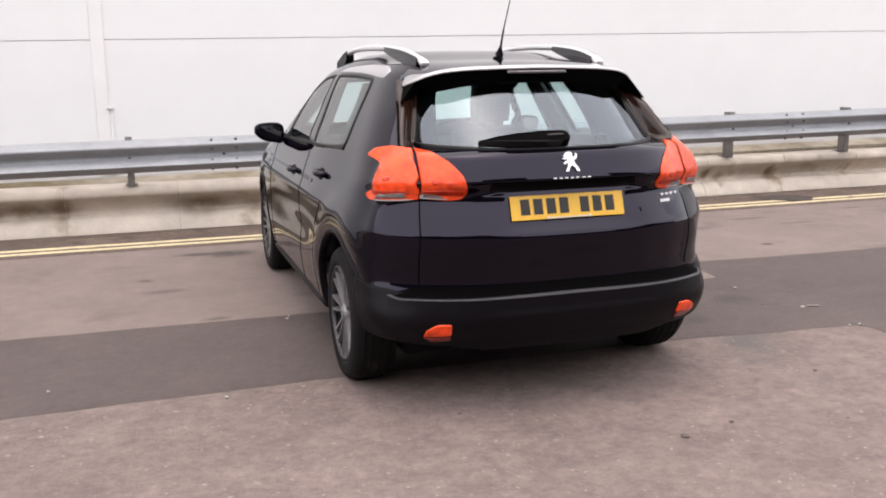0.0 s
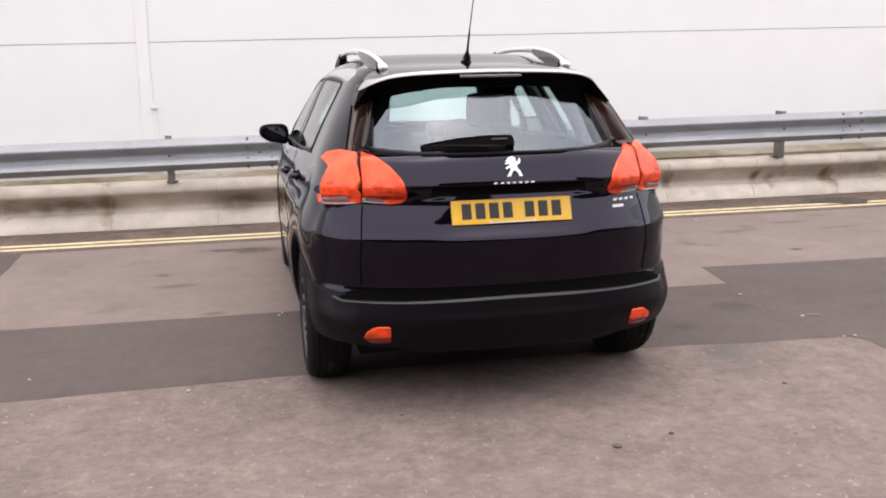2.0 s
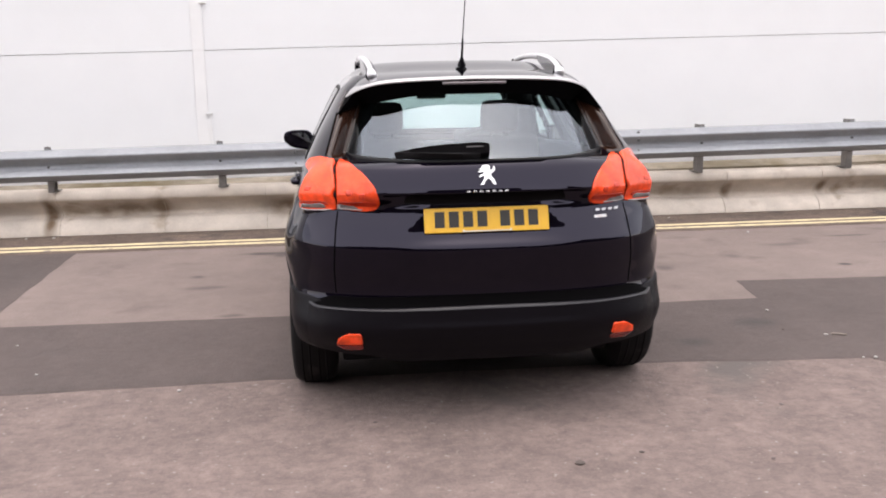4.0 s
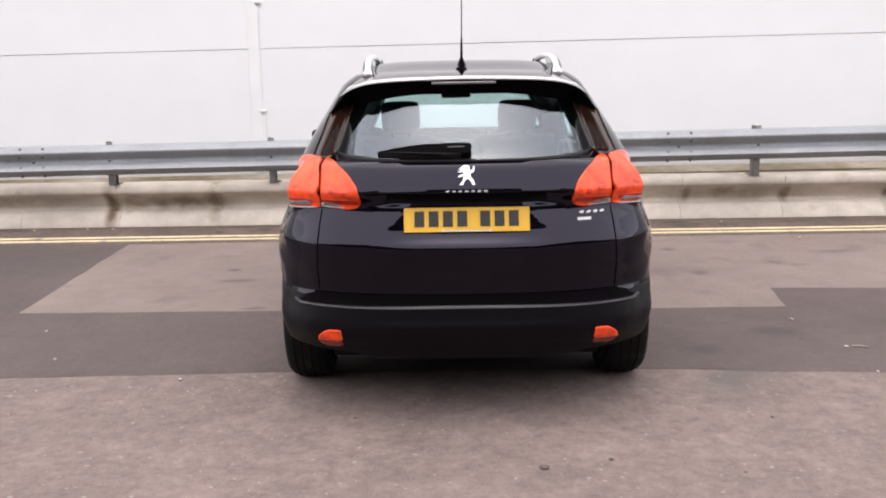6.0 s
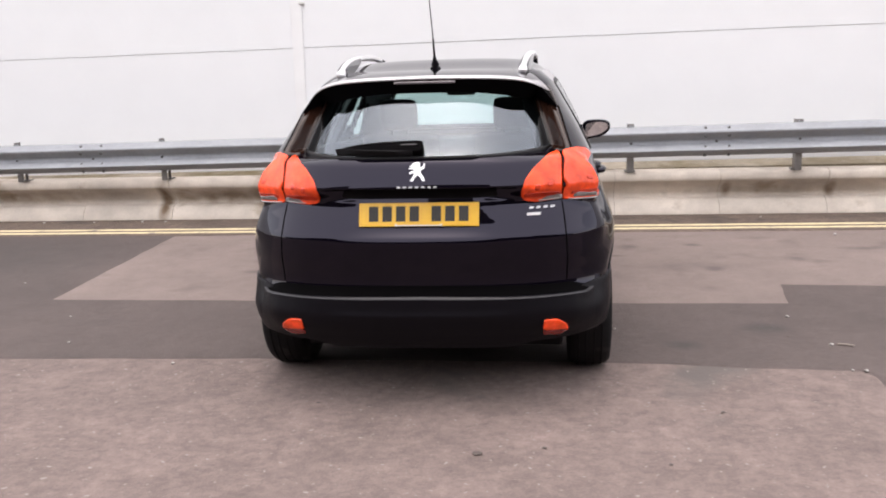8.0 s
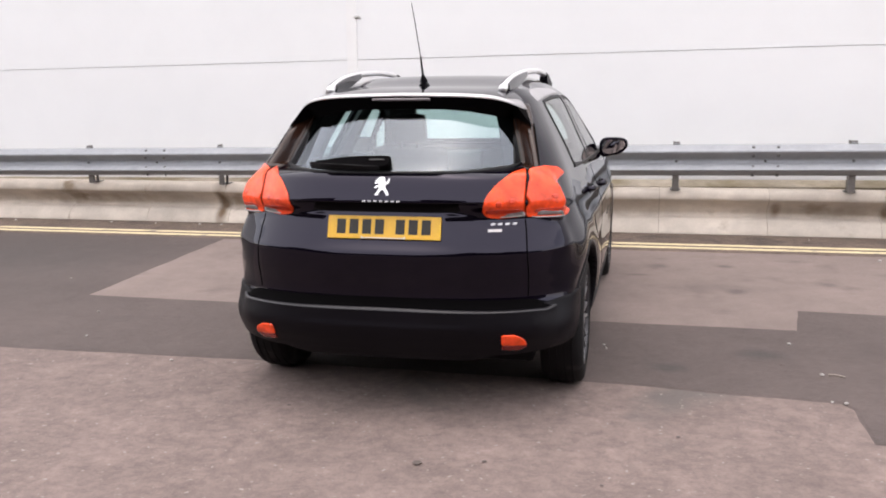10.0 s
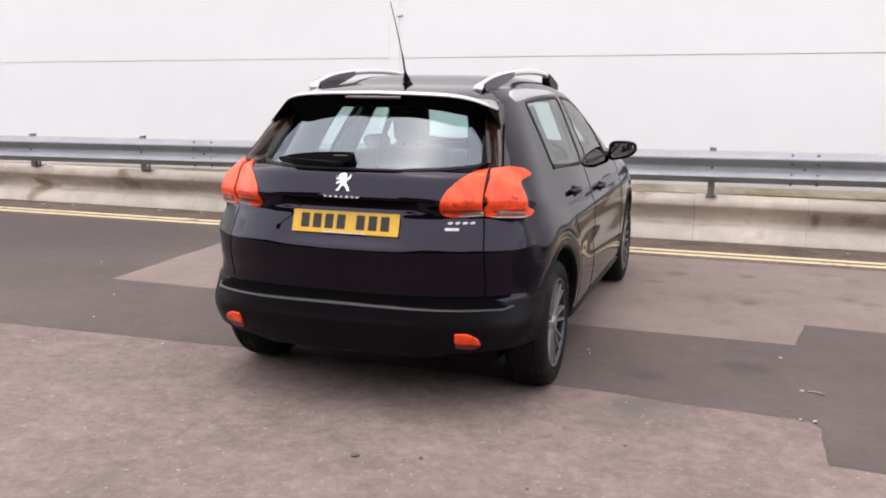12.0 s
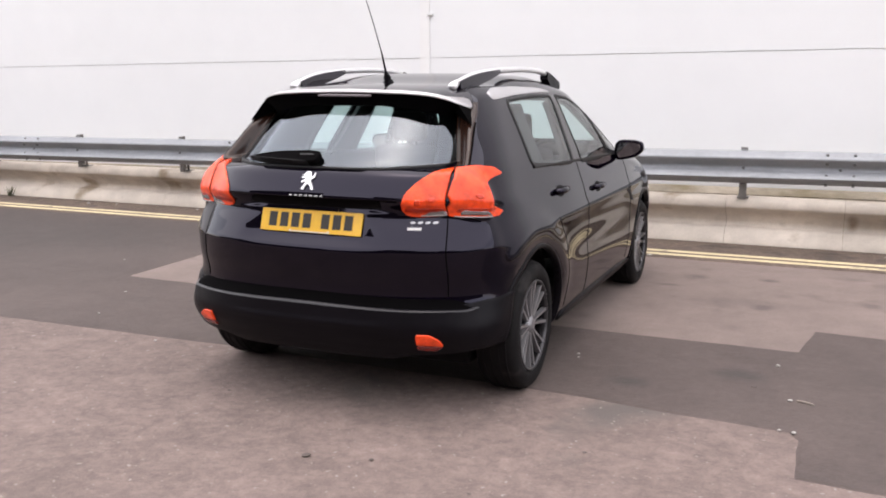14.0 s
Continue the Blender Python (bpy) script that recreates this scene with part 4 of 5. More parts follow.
for s in (False, True):
    window("rear_door_window", REAR_DOOR_GLASS, on_side, G_SIDE, 0.005, s, label="rear door window", rim=0.010)
    window("front_door_window", FRONT_DOOR_GLASS, on_side, G_SIDE, 0.005, s, label="front door window", rim=0.010)
    window("quarter_window", FRONT_QUARTER, on_side, G_SIDE, 0.005, s, rim=0.010, label="small triangular quarter window")
    part("door_pillar", patch([(0.768, 1.04), (0.952, 1.034), (0.985, 1.41), (0.90, 1.41)], on_side, 0.003, 0.02, s, 16, 6), M_GLOSSBLACK, CAR, "gloss black door pillar")
    part("window_line", strip([(0.14 + 0.185 * k, 1.0665 - 0.0050 * k) for k in range(11)], 0.012, on_side, 0.006, s), M_FRIT, CAR)
    part("rear_pillar_trim", patch([(0.590, 1.104), (0.648, 1.104), (0.653, 1.120), (0.634, 1.18), (0.610, 1.26), (0.589, 1.33), (0.562, 1.385), (0.480, 1.385), (0.498, 1.33), (0.535, 1.22), (0.568, 1.120)], on_rear, 0.004, 0.02, s, 30, 14), M_PILLAR, CAR, "gloss black panel beside the rear window, brown reflection in its colour")
    part("gutter_panel", patch(rounded([(0.04, 1.394), (0.16, 1.402), (0.34, 1.414), (0.62, 1.424), (0.98, 1.424), (0.80, 1.449), (0.45, 1.458), (0.14, 1.452), (0.03, 1.426)], 1, 0.88), on_side, 0.004, 0.02, s, 10, 30), M_INSERT, CAR, "grey roof-side insert")

# tail lights
INNER = rounded([(0.609, 1.106), (0.611, 0.906), (0.50, 0.903), (0.466, 0.906), (0.446, 0.918), (0.437, 0.940), (0.443, 0.966), (0.456, 1.008), (0.500, 1.061), (0.552, 1.096)], 2, 0.86)
OUTER = rounded([(plain_rear_y(0.6135, 0.905), 0.905), (-0.46, 0.896), (-0.395, 0.893), (-0.358, 0.913), (-0.392, 0.930), (-0.452, 0.950), (-0.448, 1.040), (-0.37, 1.060), (-0.284, 1.072), (-0.330, 1.102), (-0.42, 1.116)] + [(plain_rear_y(0.6135, z), z) for z in (1.110, 1.09, 1.05, 1.0, 0.95)], 2, 0.93)
for s in (False, True):
    lamp = tagged(part("tail_light", patch(INNER, on_rear, 0.008, 0.03, s, 30, 20), M_RED, CAR), "orange-red wrap-around tail light")
    part("wing_lens", patch(OUTER, on_side, 0.008, 0.03, s, 34, 24), M_RED, lamp, "orange-red lens hooked round the rear wing")
    for x_, z_ in ((0.560, 0.982), (0.507, 0.972)):
        part("bulb", patch(rounded([(x_ - 0.012, z_ - 0.010), (x_ + 0.012, z_ - 0.010), (x_ + 0.012, z_ + 0.010), (x_ - 0.012, z_ + 0.010)], 1, 0.8), on_rear, 0.0083, 0.002, s, 4, 4), M_LENSBULB, lamp, "darker bulb behind the lens")
    for y_, z_ in ((-0.520, 0.992), (-0.475, 1.022)):
        part("bulb", patch(rounded([(y_ - 0.011, z_ - 0.010), (y_ + 0.011, z_ - 0.010), (y_ + 0.011, z_ + 0.010), (y_ - 0.011, z_ + 0.010)], 1, 0.8), on_side, 0.0083, 0.002, s, 4, 4), M_LENSBULB, lamp, "darker bulb behind the lens")
    part("dark_band", patch(rounded([(0.606, 0.930), (0.606, 0.952), (0.455, 0.955), (0.446, 0.932)], 1), on_rear, 0.0100, 0.01, s, 8, 24), M_LENSBAND, lamp, "deeper red band")
    part("dark_band", patch(rounded([(-0.572, 0.926), (-0.40, 0.922), (-0.435, 0.941), (-0.572, 0.948)], 1), on_side, 0.0100, 0.01, s, 8, 24), M_LENSBAND, lamp, "deeper red band")
    part("reversing_lens", patch(rounded([(0.603, 0.912), (0.603, 0.940), (0.552, 0.938), (0.515, 0.912)], 1, 0.9), on_rear, 0.0105, 0.01, s, 4, 8), M_GREYLENS, lamp, "smoked reversing lens")
    part("reversing_lens", patch(rounded([(-0.56, 0.906), (-0.56, 0.938), (-0.50, 0.934), (-0.455, 0.904)], 1, 0.9), on_side, 0.0105, 0.01, s, 4, 8), M_GREYLENS, lamp, "smoked reversing lens")
    part("bright_strip", patch([(0.607, 0.909), (0.607, 0.917), (0.510, 0.915), (0.508, 0.907)], on_rear, 0.012, 0.01, s, 3, 8), M_CLEAR, lamp, "bright lower strip")
    part("bright_strip", patch([(-0.575, 0.901), (-0.575, 0.909), (-0.455, 0.904), (-0.455, 0.896)], on_side, 0.012, 0.01, s, 3, 8), M_CLEAR, lamp, "bright lower strip")
    part("bright_strip", patch([(0.596, 0.912), (0.596, 0.935), (0.607, 0.935), (0.607, 0.912)], on_rear, 0.012, 0.01, s, 3, 3), M_CLEAR, lamp, "bright lower strip")

# shut lines
for s in (False, True):
    part("shut_line", strip([(0.612, 0.90), (0.622, 0.84), (0.630, 0.76), (0.636, 0.66), (0.632, 0.56)], 0.005, on_rear, 0.0015, s), M_GAP, CAR)
    part("shut_line", strip([(0.6115, 0.905), (0.6112, 1.0), (0.611, 1.102)], 0.0028, on_rear, 0.0105, s), M_GAP, CAR)
    part("shut_line", strip([(0.655, 1.121), (0.636, 1.18), (0.612, 1.26), (0.601, 1.295)], 0.004, on_rear, 0.0055, s), M_GAP, CAR)
    part("shut_line", strip([(0.86, 1.035), (0.865, 0.90), (0.862, 0.60), (0.85, 0.30)], 0.006, on_side, 0.0015, s), M_GAP, CAR)
    part("shut_line", strip([(0.30, 0.80), (0.385, 0.68), (0.43, 0.50), (0.44, 0.30)], 0.005, on_side, 0.0015, s), M_GAP, CAR)
    part("shut_line", strip([(1.98, 1.02), (1.99, 0.85), (1.985, 0.60), (1.95, 0.30)], 0.006, on_side, 0.0015, s), M_GAP, CAR)

# roof spoiler over the rear window
EDGE = spline([(0, -0.392, 1.446), (0.18, -0.386, 1.443), (0.32, -0.371, 1.438), (0.42, -0.346, 1.428), (0.487, -0.310, 1.410), (0.530, -0.268, 1.388), (0.563, -0.212, 1.366)], 8)
FORE = spline([(0, -0.06, 1.474), (0.18, -0.06, 1.473), (0.31, -0.06, 1.469), (0.40, -0.06, 1.463), (0.465, -0.06, 1.450), (0.520, -0.085, 1.417), (0.561, -0.165, 1.367)], 8)
ROOT = spline([(0, 0, 1.374), (0.18, 0, 1.370), (0.31, 0, 1.358), (0.40, 0, 1.342), (0.452, 0, 1.332), (0.500, 0, 1.336), (0.548, 0, 1.350)], 8)
bm, trim = bmesh.new(), bmesh.new()
rws, trws = [], []
for sgn, pick in [(-1, i) for i in range(len(EDGE) - 1, 0, -1)] + [(1, i) for i in range(len(EDGE))]:
    e_, f_, g_ = EDGE[pick].copy(), FORE[pick].copy(), ROOT[pick].copy()
    q = pick / (len(EDGE) - 1)
    g_.y = max(rear_y(g_.x, g_.z) - 0.004, e_.y + 0.010)
    rr = 0.014 - 0.009 * q ** 3
    arc = [Vector((e_.x, e_.y + rr - rr * math.sin(w_), e_.z - rr + rr * math.cos(w_))) for w_ in (0.0, 0.3, 0.6, 0.9, 1.2, 1.57)]
    rise = Vector((0, 0, 0.006 * (1 - q ** 2)))
    row = [f_, f_.lerp(arc[0], 0.4) + rise, f_.lerp(arc[0], 0.75) + rise * 0.7] + arc
    row += [e_ + Vector((0, 0.004, -rr - 0.005)), g_.lerp(e_, 0.5) + Vector((0, 0.004, -0.010 * (1 - q))), g_, g_ + Vector((0, 0.05 * (1 - q) + 0.01, 0.03 * (1 - q))), f_ + Vector((0, 0.004, -0.02))]
    # The painted sheen widens towards the ends, where more sky is reflected.
    wide = 0.04 + 0.70 * ease(0.62, 0.95, q)
    lead = arc[0].lerp(f_, wide) + rise * min(wide * 2.5, 1.0)
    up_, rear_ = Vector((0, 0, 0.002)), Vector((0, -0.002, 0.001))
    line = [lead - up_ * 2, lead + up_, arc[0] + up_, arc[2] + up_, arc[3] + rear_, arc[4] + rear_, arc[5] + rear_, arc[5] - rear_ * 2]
    flip = Matrix.Diagonal((sgn, 1, 1))
    rws.append([flip @ v for v in row])
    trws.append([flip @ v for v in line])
vs = grid(bm, rws, True)
bm.faces.new(list(reversed(vs[0])))
bm.faces.new(vs[-1])
bmesh.ops.recalc_face_normals(bm, faces=bm.faces)
below = {v for row in vs for v in row[8:]}
for f in bm.faces:
    f.material_index = 1 if all(v in below for v in f.verts) else 0
spoiler = part("spoiler", bm, M_PAINT, CAR, "black roof spoiler over the rear window, matt underneath")
spoiler.data.materials.append(M_GAP)
md = spoiler.modifiers.new("edges", 'EDGE_SPLIT')
md.split_angle = radians(45)
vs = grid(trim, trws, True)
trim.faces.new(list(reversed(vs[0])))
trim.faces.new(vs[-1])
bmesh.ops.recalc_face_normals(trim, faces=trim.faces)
part("edge_trim", trim, M_SKYEDGE, spoiler, "silver strip standing in for sky reflection on the trailing edge")
for s in (-1, 1):
    bm = bmesh.new()
    for x, y, z in ((0.522, -0.276, 1.388), (0.564, -0.212, 1.362), (0.602, -0.290, 1.289), (0.592, -0.255, 1.290), (0.500, -0.225, 1.334), (0.545, -0.150, 1.345)):
        bm.verts.new((s * x, y, z))
    bmesh.ops.convex_hull(bm, input=bm.verts)
    bmesh.ops.recalc_face_normals(bm, faces=bm.faces)
    part("side_fin", bm, M_GAP, spoiler, "black fin down the window's upper corner", smooth=False)
bm = bmesh.new()
tube(bm, [(-0.14 + 0.28 * k / 12, -0.394 + 0.05 * abs(-0.14 + 0.28 * k / 12), 1.418) for k in range(13)], 0.007, 8)
part("brake_light", bm, M_BRAKE, spoiler, "unlit greyish high brake light strip")

# roof rails
for s in (-1, 1):
    path = spline([(s * 0.438, -0.140, 1.454), (s * 0.443, -0.07, 1.481), (s * 0.454, 0.12, 1.516), (s * 0.466, 0.42, 1.540), (s * 0.476, 0.78, 1.551), (s * 0.479, 1.08, 1.545), (s * 0.480, 1.28, 1.522), (s * 0.484, 1.47, 1.470)], 6)
    rail = part("roof_rail", tube(bmesh.new(), path[6:-7], [0.016 + 0.004 * math.sin(math.pi * i / (len(path) - 14)) for i in range(len(path) - 13)], 10, 0.8), M_CHROME, CAR, "satin silver arched roof rail")
    part("rail_end", tube(bmesh.new(), path[:7], [0.021, 0.0225, 0.023, 0.023, 0.021, 0.019, 0.0175], 10, 0.8), M_CHROME, rail, "bright rail end")
    for piece, span, low in (("rail_web", path[5:19], 1.450), ("rail_foot", path[-9:], 1.44)):
        bm = bmesh.new()
        rws = []
        for i, p in enumerate(span):
            f_ = i / (len(span) - 1)
            zr = p.z - 0.012 - (p.z - 0.012 - low) * (1 - f_ ** 2 if piece == "rail_web" else min(1.0, 0.25 + 1.6 * f_))
            tz = p.z + 0.007 if piece == "rail_web" else p.z + 0.012
            wd = 0.0225 - 0.004 * f_ ** 3 if piece == "rail_web" else 0.021
            rws.append([(p.x - s * wd, p.y, tz), (p.x + s * wd, p.y, tz), (p.x + s * wd * 1.1, p.y, zr), (p.x - s * wd * 1.2, p.y, zr)])
        g = grid(bm, rws, True)
        bm.faces.new(g[0])
        bm.faces.new(g[-1])
        bmesh.ops.recalc_face_normals(bm, faces=bm.faces)
        part(piece, bm, M_PAINT if piece == "rail_web" else M_PLASTIC, rail, "black infill under the rail" if piece == "rail_web" else "black rail foot", smooth=False)

# aerial
bm = bmesh.new()
tube(bm, [(0, 0.072, 1.465), (0, 0.068, 1.485), (0, 0.058, 1.500), (0, 0.048, 1.520), (0, 0.040, 1.535)], [0.030, 0.026, 0.021, 0.012, 0.007], 14)
aerial = part("aerial", bm, M_PLASTIC, CAR, "thin black whip aerial on the roof")
bm = bmesh.new()
tube(bm, [(0, 0.042, 1.53), (0, 0.0, 1.62), (0, -0.006, 1.63), (0, -0.10, 1.782), (0, -0.163, 1.872)], [0.006, 0.0045, 0.0028, 0.0024, 0.0020], 8)
part("whip", bm, M_PLASTIC, aerial)

# wiper
ARM = rounded([(-0.362, 1.1190), (-0.30, 1.133), (-0.21, 1.146), (-0.10, 1.153), (0.004, 1.154), (0.018, 1.150), (0.024, 1.140), (0.020, 1.118), (-0.01, 1.112), (-0.15, 1.113), (-0.30, 1.115)], 1, 0.85)
wiper = part("wiper", patch(ARM, on_rear, 0.030, 0.028, rows=12, cols=40), M_GAP, CAR, "black rear wiper lying on the window sill")
part("blade", patch(rounded([(-0.364, 1.1135), (-0.02, 1.109), (-0.02, 1.114), (-0.364, 1.1175)], 1), on_rear, 0.034, 0.032, rows=3, cols=30), M_DARKIN, wiper)
# Lighter strip added to imitate the glint on the wiper arm.
part("arm_ridge", patch(rounded([(-0.075, 1.1385), (-0.02, 1.1395), (-0.005, 1.139), (-0.005, 1.1355), (-0.02, 1.1350), (-0.075, 1.1345)], 1), on_rear, 0.033, 0.02, rows=5, cols=20), M_LEDGETOP, wiper, "raised satin strip standing in for a glint")
# Dark patch that paints the shade below the overhanging lip.
part("handle_recess", patch(rounded([(-0.34, 0.938), (-0.30, 0.930), (0.30, 0.930), (0.34, 0.938), (0.33, 0.970), (-0.33, 0.970)], 1, 0.9), on_rear, 0.0015, 0.004, rows=16, cols=60), M_DARKIN, CAR, "dark patch for the shade under the tailgate lip")
# number plate with plain bars for its characters
PL = Matrix.Translation((0, PLATE_Y - 0.004, PLATE_Z)) @ Matrix.Rotation(-math.atan(PLATE_LEAN), 4, 'X')
bm = box(bmesh.new(), -0.26, 0.26, -0.004, 0.004, -0.0515, 0.0515, 0.003)
plate = part("number_plate", bm, M_YPLATE, CAR, "yellow number plate with dark bars", smooth=False)
plate.matrix_local = PL
for k in range(7):
    x = -0.196 + 0.059 * k + (0.036 if k > 3 else 0)
    bm = box(bmesh.new(), x - 0.0205, x + 0.0205, -0.0058, -0.0042, -0.030, 0.036, 0.0)
    part("bar", bm, M_PLATEBAR, plate, smooth=False)
part("foot_bar", box(bmesh.new(), -0.10, 0.10, -0.0065, -0.0042, -0.0495, -0.0455), M_WHITE, plate, "white printed strip", smooth=False)
for x in (-0.098, 0.098):
    part("foot_bar", box(bmesh.new(), x - 0.004, x + 0.004, -0.0085, -0.0066, -0.0515, -0.041), M_WHITE, plate, "white printed strip", smooth=False)

# emblem and lettering as plain shapes
EMBLEM = [(-0.034, 1.072), (-0.024, 1.074), (-0.018, 1.083), (-0.004, 1.087), (0.008, 1.086), (0.014, 1.079), (0.012, 1.070), (0.020, 1.066), (0.027, 1.074), (0.030, 1.084), (0.034, 1.078), (0.033, 1.066), (0.026, 1.058), (0.018, 1.056), (0.016, 1.046), (0.022, 1.036), (0.030, 1.026), (0.034, 1.014), (0.036, 1.009), (0.024, 1.009), (0.018, 1.022), (0.006, 1.034), (-0.002, 1.030), (-0.010, 1.020), (-0.014, 1.009), (-0.030, 1.009), (-0.024, 1.016), (-0.016, 1.028), (-0.010, 1.042), (-0.018, 1.044), (-0.028, 1.038), (-0.034, 1.042), (-0.024, 1.050), (-0.012, 1.054), (-0.014, 1.060), (-0.028, 1.058), (-0.036, 1.062), (-0.026, 1.066), (-0.016, 1.067)]
EMBLEM = [(x, 1.048 + (z - 1.048) * 0.96) for x, z in EMBLEM]
badge = bmesh.new()
fl = [badge.verts.new(on_rear(x, z, 0.008)) for x, z in EMBLEM]
bk = [badge.verts.new(on_rear(x, z, -0.004)) for x, z in EMBLEM]
bmesh.ops.triangulate(badge, faces=[badge.faces.new(fl)], ngon_method='EAR_CLIP')
for i in range(len(fl)):
    j = (i + 1) % len(fl)
    badge.faces.new((fl[i], bk[i], bk[j], fl[j]))
bmesh.ops.recalc_face_normals(badge, faces=badge.faces)
part("emblem", badge, M_SILVER, CAR, "silver emblem, a plain shape", smooth=False)
for k in range(7):
    x = -0.078 + 0.026 * k
    part("letter_bar", patch([(x - 0.0075, 0.983), (x + 0.0075, 0.983), (x + 0.0075, 0.990), (x - 0.0075, 0.990)], on_rear, 0.004, 0.006, rows=3, cols=3), M_SILVER, CAR, "silver lettering as a plain bar", smooth=False)
for k in range(4):
    x = 0.480 + 0.030 * k
    part("model_bar", patch(rounded([(x - 0.011, 0.876), (x + 0.008, 0.876), (x + 0.012, 0.886), (x - 0.007, 0.886)], 1), on_rear, 0.004, 0.006, rows=4, cols=4), M_BADGE, CAR, "silver lettering as a plain bar", smooth=False)
part("white_label", patch([(0.462, 0.850), (0.520, 0.850), (0.520, 0.861), (0.462, 0.861)], on_rear, 0.003, 0.004, rows=3, cols=6), M_WHITE, CAR, "small white label", smooth=False)

# door handles and mirrors
for s in (-1, 1):
    for y, z in ((0.425, 0.925), (1.165, 0.875)):
        bm = bmesh.new()
        x = side_x(y, z)
        tube(bm, [(s * (x - 0.005), y - 0.085, z), (s * (x + 0.022), y - 0.065, z + 0.001), (s * (x + 0.030), y, z + 0.002), (s * (x + 0.022), y + 0.065, z + 0.001), (s * (x - 0.005), y + 0.085, z)], [0.014, 0.016, 0.017, 0.016, 0.014], 10)
        hd = part("door_handle", bm, M_PAINT, CAR, "black door handle")
        # Flat patch on the skin that paints the shade of a handle cup.
        part("handle_cup", patch(rounded([(y - 0.06, z - 0.032), (y + 0.06, z - 0.032), (y + 0.06, z + 0.026), (y - 0.06, z + 0.026)], 2), on_side, 0.001, 0.004, s < 0, 6, 8), M_DARKIN, hd, "flat dark patch for the shade of the handle cup")
    bm = bmesh.new()
    bmesh.ops.create_uvsphere(bm, u_segments=24, v_segments=16, radius=1.0)
    for v in bm.verts:
        p = v.co.copy()
        out_, up_ = p.x, p.z
        yy = p.y * 0.085 if p.y > 0 else max(p.y * 0.06, -0.022) - (0.021 if s < 0 else 0.004) * p.x * min(1.0, -3 * p.y)
        ox, uz = math.copysign(abs(out_) ** 0.62, out_), math.copysign(abs(up_) ** 0.66, up_)
        hz = 0.058 - 0.010 * out_ if uz > 0 else 0.066 - 0.030 * out_
        v.co = Vector((s * (0.893 + 0.096 * ox), 1.80 + yy, 1.056 + hz * uz + 0.008 * out_))
    bmesh.ops.recalc_face_normals(bm, faces=bm.faces)
    mirror = part("door_mirror", bm, M_PAINT, CAR, "black door mirror")
    bm = bmesh.new()
    vs = []
    for k in range(28):
        q = 2 * math.pi * k / 28
        c_, n_ = math.cos(q), math.sin(q)
        dx = 0.076 * math.copysign(abs(c_) ** 0.75, c_)
        vs.append(bm.verts.new((s * (0.894 + dx), 1.771 - (0.003 if s < 0 else 0.006) * n_ - (0.22 if s < 0 else 0.04) * dx, 1.056 + (0.043 - 0.008 * c_ if n_ > 0 else 0.048 - 0.022 * c_) * math.copysign(abs(n_) ** 0.6, n_) + 0.008 * c_)))
    bm.faces.new(vs)
    r = bmesh.ops.extrude_face_region(bm, geom=bm.faces[:])
    for v in r["geom"]:
        if isinstance(v, bmesh.types.BMVert):
            v.co.y += 0.014
    bmesh.ops.recalc_face_normals(bm, faces=bm.faces)
    part("mirror_glass", bm, M_MIRROR, mirror, "mirror glass", smooth=False)
    bm = bmesh.new()
    tube(bm, [(s * 0.755, 1.86, 1.015), (s * 0.80, 1.85, 1.018), (s * 0.86, 1.83, 1.02)], [0.035, 0.03, 0.024], 10, 0.7)
    part("mirror_arm", bm, M_PLASTIC, mirror)

# wheels
TYRE = [(0.212, -0.075), (0.227, -0.096), (0.252, -0.104), (0.293, -0.098), (0.309, -0.080), (0.315, -0.050), (0.316, 0.0), (0.315, 0.050), (0.309, 0.080), (0.293, 0.098), (0.252, 0.104), (0.227, 0.096), (0.212, 0.075)]


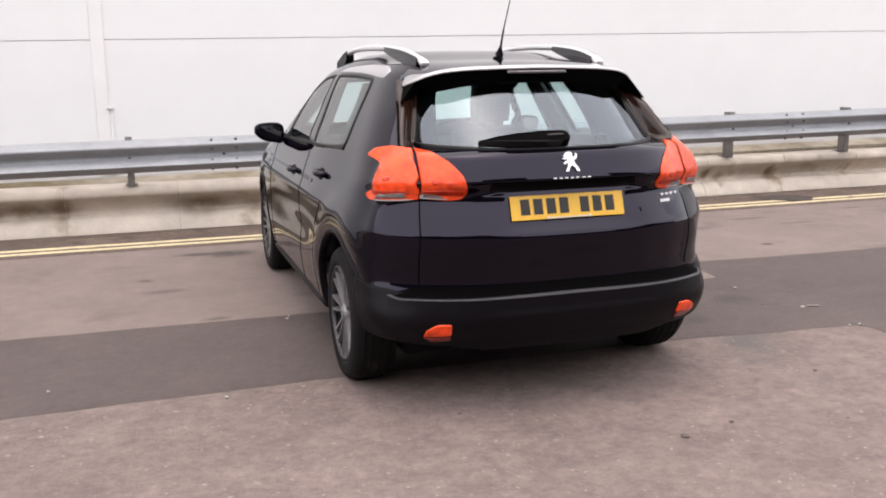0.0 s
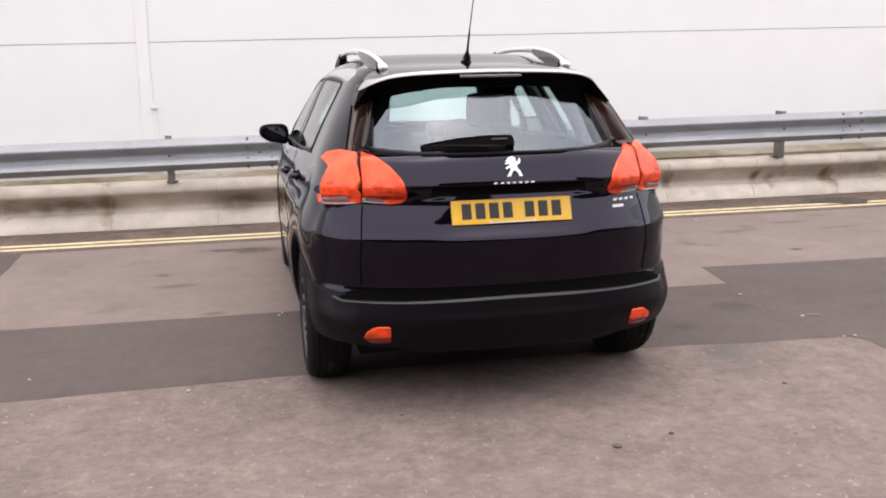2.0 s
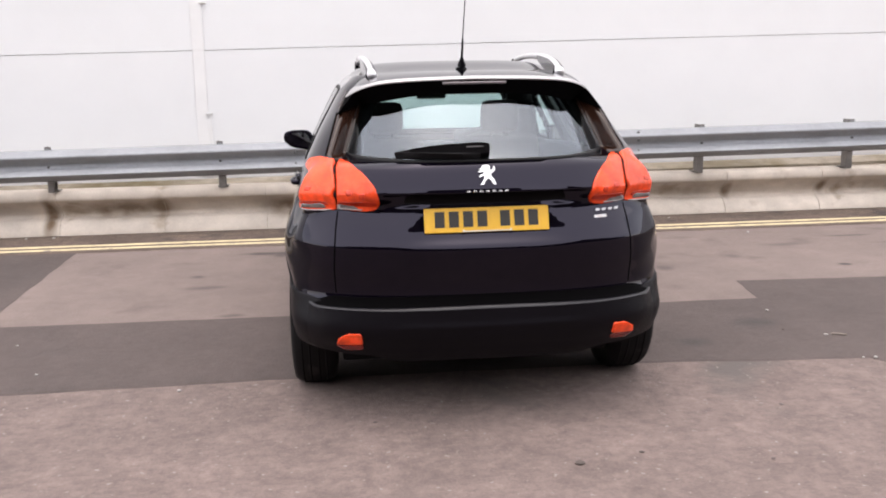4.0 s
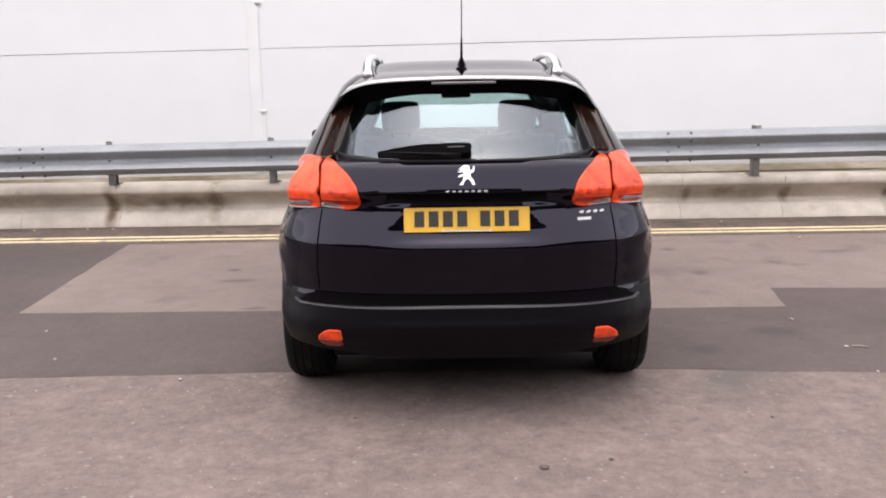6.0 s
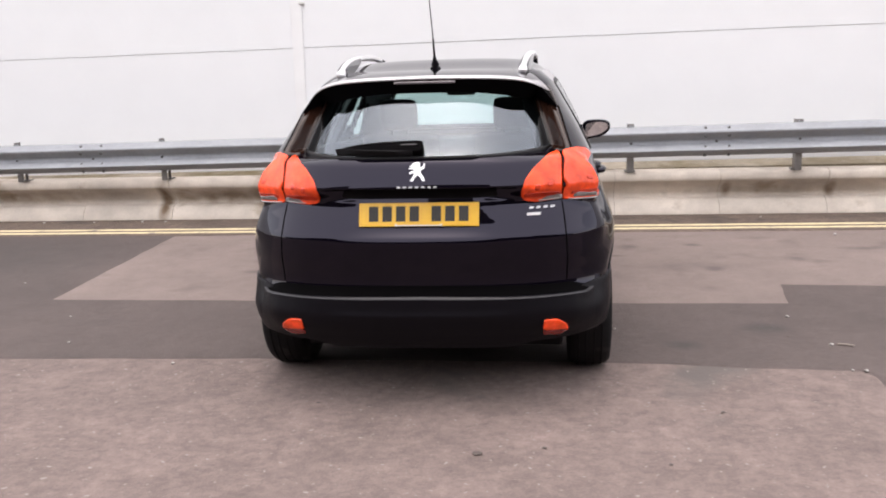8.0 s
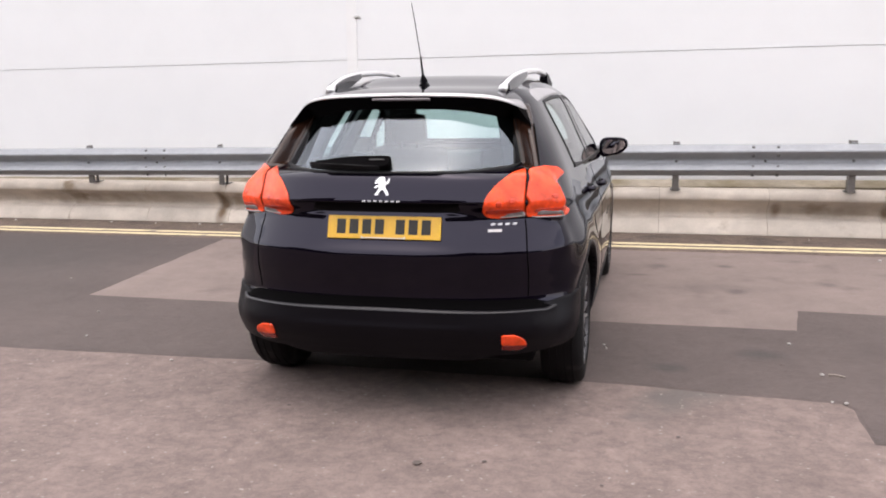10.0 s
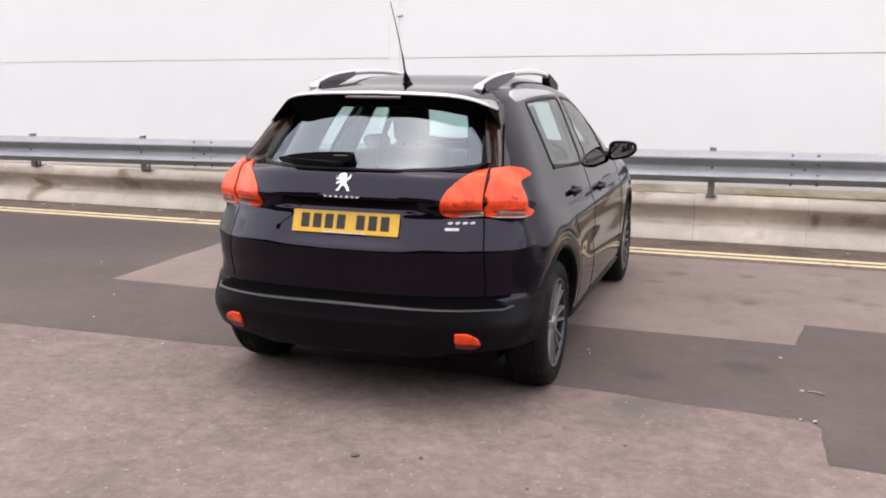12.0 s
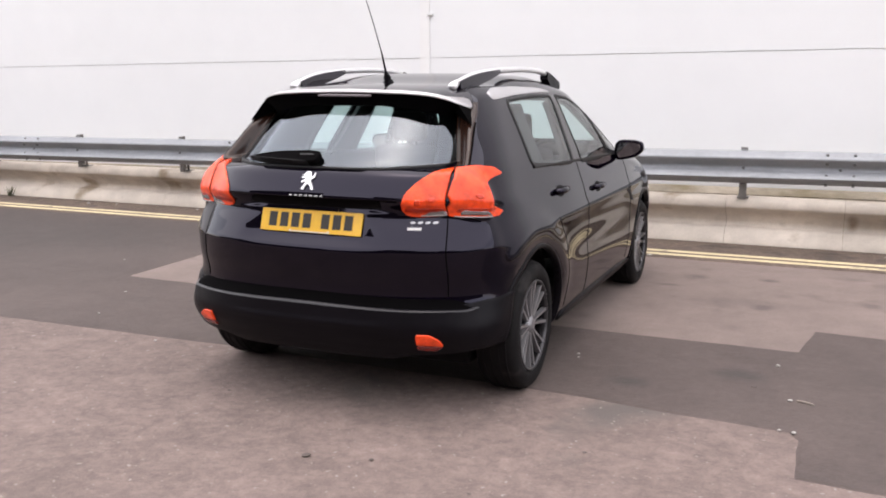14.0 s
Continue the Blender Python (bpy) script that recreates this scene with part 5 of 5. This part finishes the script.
def wheel():
    w = new("wheel")
    bm = lathe(bmesh.new(), TYRE, 48)
    tyre = part("tyre", bm, M_RUBBER, w, "black road tyre")
    for o in (-0.055, -0.02, 0.02, 0.055):
        bm = lathe(bmesh.new(), [(0.3175, o - 0.004), (0.3175, o + 0.004), (0.312, o + 0.004), (0.312, o - 0.004)], 48)
        part("groove", bm, M_DARKIN, tyre)
    rim = part("rim", lathe(bmesh.new(), [(0.223, 0.098), (0.221, 0.086), (0.214, 0.070), (0.209, 0.070), (0.213, 0.088), (0.217, 0.099)], 48), M_RIMEDGE, w, "grey multi-spoke alloy rim")
    # Barrel and disc are blackened to paint the shade between the spokes.
    part("barrel", lathe(bmesh.new(), [(0.222, 0.084), (0.213, 0.05), (0.210, -0.075), (0.203, -0.075), (0.203, 0.05), (0.206, 0.068)], 48), M_DARKIN, rim, "inside of the rim, blackened for its shade")
    part("hub_disc", lathe(bmesh.new(), [(0.203, 0.030), (0.203, 0.022), (0.001, 0.022), (0.001, 0.030)], 40), M_DARKIN, rim, "dark disc for the shade behind the spokes")
    for k in range(16):
        q = 2 * math.pi * (k // 2) / 8 + (0.15 if k % 2 else -0.15)
        bm = bmesh.new()
        rws = []
        for r, wd, o in ((0.038, 0.0070, 0.080), (0.10, 0.0075, 0.082), (0.16, 0.0085, 0.086), (0.216, 0.0105, 0.092)):
            qq = q * 1.0
            cx, sx = math.cos(qq), math.sin(qq)
            rws.append([(o_, r * cx - w_ * sx, r * sx + w_ * cx) for o_, w_ in ((o - 0.022, -wd), (o, -wd * 0.72), (o, wd * 0.72), (o - 0.022, wd))])
        g = grid(bm, rws, True)
        bm.faces.new(g[0])
        bm.faces.new(g[-1])
        bmesh.ops.recalc_face_normals(bm, faces=bm.faces)
        part("spoke", bm, M_ALLOY, rim, smooth=False)
    part("centre_cap", lathe(bmesh.new(), [(0.001, 0.094), (0.026, 0.092), (0.034, 0.084), (0.046, 0.078), (0.046, 0.05), (0.001, 0.05)], 24), M_ALLOY, rim, "grey centre cap")
    return w


for y in AXLES:
    for s in (1, -1):
        w = wheel()
        w.parent = CAR
        w.matrix_local = pose(s * 0.750, y, HUB_Z, 0, 0, 0 if s > 0 else 180)
        w["label"] = "wheel with a grey alloy rim"

# cabin seen through the glass
for s in (False, True):
    part("pillar_lining", patch([(-0.22, 1.0), (0.42, 1.0), (0.435, 1.20), (0.455, 1.30), (0.50, 1.395), (0.05, 1.395)], on_side, -0.045, 0.02, s, 20, 12), M_SEAT, CAR, "dark inner lining of the rear pillar")
    part("door_lining", patch([(0.30, 0.80), (1.95, 0.80), (1.95, 1.05), (0.86, 1.07), (0.30, 1.10)], on_side, -0.045, 0.03, s, 10, 30), M_DASH, CAR, "charcoal inner door lining")
    part("pillar_lining", patch([(0.74, 1.05), (1.05, 1.05), (1.08, 1.395), (0.88, 1.395)], on_side, -0.035, 0.02, s, 10, 6), M_DASH, CAR, "charcoal door pillar lining")

def seat(x, y, wide, back_h, lean, rest_h, name="front_seat"):
    st = new(name)
    st.parent = CAR
    st.location = (x, y, 0.0)
    part("cushion", box(bmesh.new(), -wide / 2, wide / 2, 0.0, 0.50, 0.40, 0.56, 0.05), M_SEAT, st)
    bm = box(bmesh.new(), -wide / 2, wide / 2, -0.06, 0.07, 0.0, back_h, 0.05)
    bk_ = part("backrest", bm, M_SEAT, st)
    bk_.matrix_local = pose(0, 0.02, 0.50, lean)
    return st


for s in (-1, 1):
    st = seat(s * 0.347, 1.14, 0.48, 0.60, 10, 0.2)
    hr = part("headrest", box(bmesh.new(), -0.115, 0.115, -0.05, 0.05, -0.10, 0.092, 0.0495), M_SEAT, st, "charcoal fabric headrest")
    hr.matrix_local = pose(0, -0.09, 1.213, 8)
    bm = bmesh.new()
    for dx in (-0.05, 0.05):
        tube(bm, [(dx, -0.09, 1.05), (dx, -0.09, 1.16)], 0.007, 8)
    part("headrest_stalk", bm, M_DASH, st)
st = seat(0.0, 0.46, 1.16, 0.36, 14, 0.2, "rear_seat")
for x in (-0.36, 0.36):
    hr = part("headrest", box(bmesh.new(), -0.12, 0.12, -0.04, 0.04, -0.05, 0.05, 0.03), M_SEAT, st, "low charcoal headrest")
    hr.matrix_local = pose(x, -0.10, 0.895, 10)
bm = box(bmesh.new(), -0.70, 0.70, 2.0, 2.45, 0.62, 0.985, 0.08)
part("dashboard", bm, M_DASH, CAR, "charcoal dashboard")
part("instrument_hood", box(bmesh.new(), 0.20, 0.52, 1.98, 2.2, 0.98, 1.07, 0.03), M_DASH, CAR)
bm = bmesh.new()
ringpath = [(0.36 + 0.175 * math.cos(2 * math.pi * k / 32), 1.86 - 0.06 * math.sin(2 * math.pi * k / 32), 0.93 + 0.165 * math.sin(2 * math.pi * k / 32)) for k in range(33)]
tube(bm, ringpath, 0.015, 8)
sw = part("steering_wheel", bm, M_DASH, CAR, "dark steering wheel")
part("steering_boss", box(bmesh.new(), 0.24, 0.48, 1.86, 1.90, 0.88, 0.96, 0.02), M_DASH, sw)
part("interior_mirror", box(bmesh.new(), -0.105, 0.085, 1.60, 1.63, 1.305, 1.345, 0.012), M_DASH, CAR, "dark interior mirror")
part("mirror_mount", box(bmesh.new(), -0.035, 0.035, 1.62, 1.70, 1.33, 1.40, 0.01), M_DASH, CAR)
bm = bmesh.new()
rws = []
for k in range(11):
    y = -0.16 + 1.55 * k / 10
    rws.append([(0.47 * math.sin(q) / math.sin(0.9), y, 1.405 + 0.035 * math.cos(q * 1.6) * 0.8) for q in (-0.9 + 1.8 * i / 12 for i in range(13))])
grid(bm, rws)
lin = part("headliner", bm, M_LINER, CAR, "grey headliner")
md = lin.modifiers.new("thickness", 'SOLIDIFY')
md.thickness = 0.01
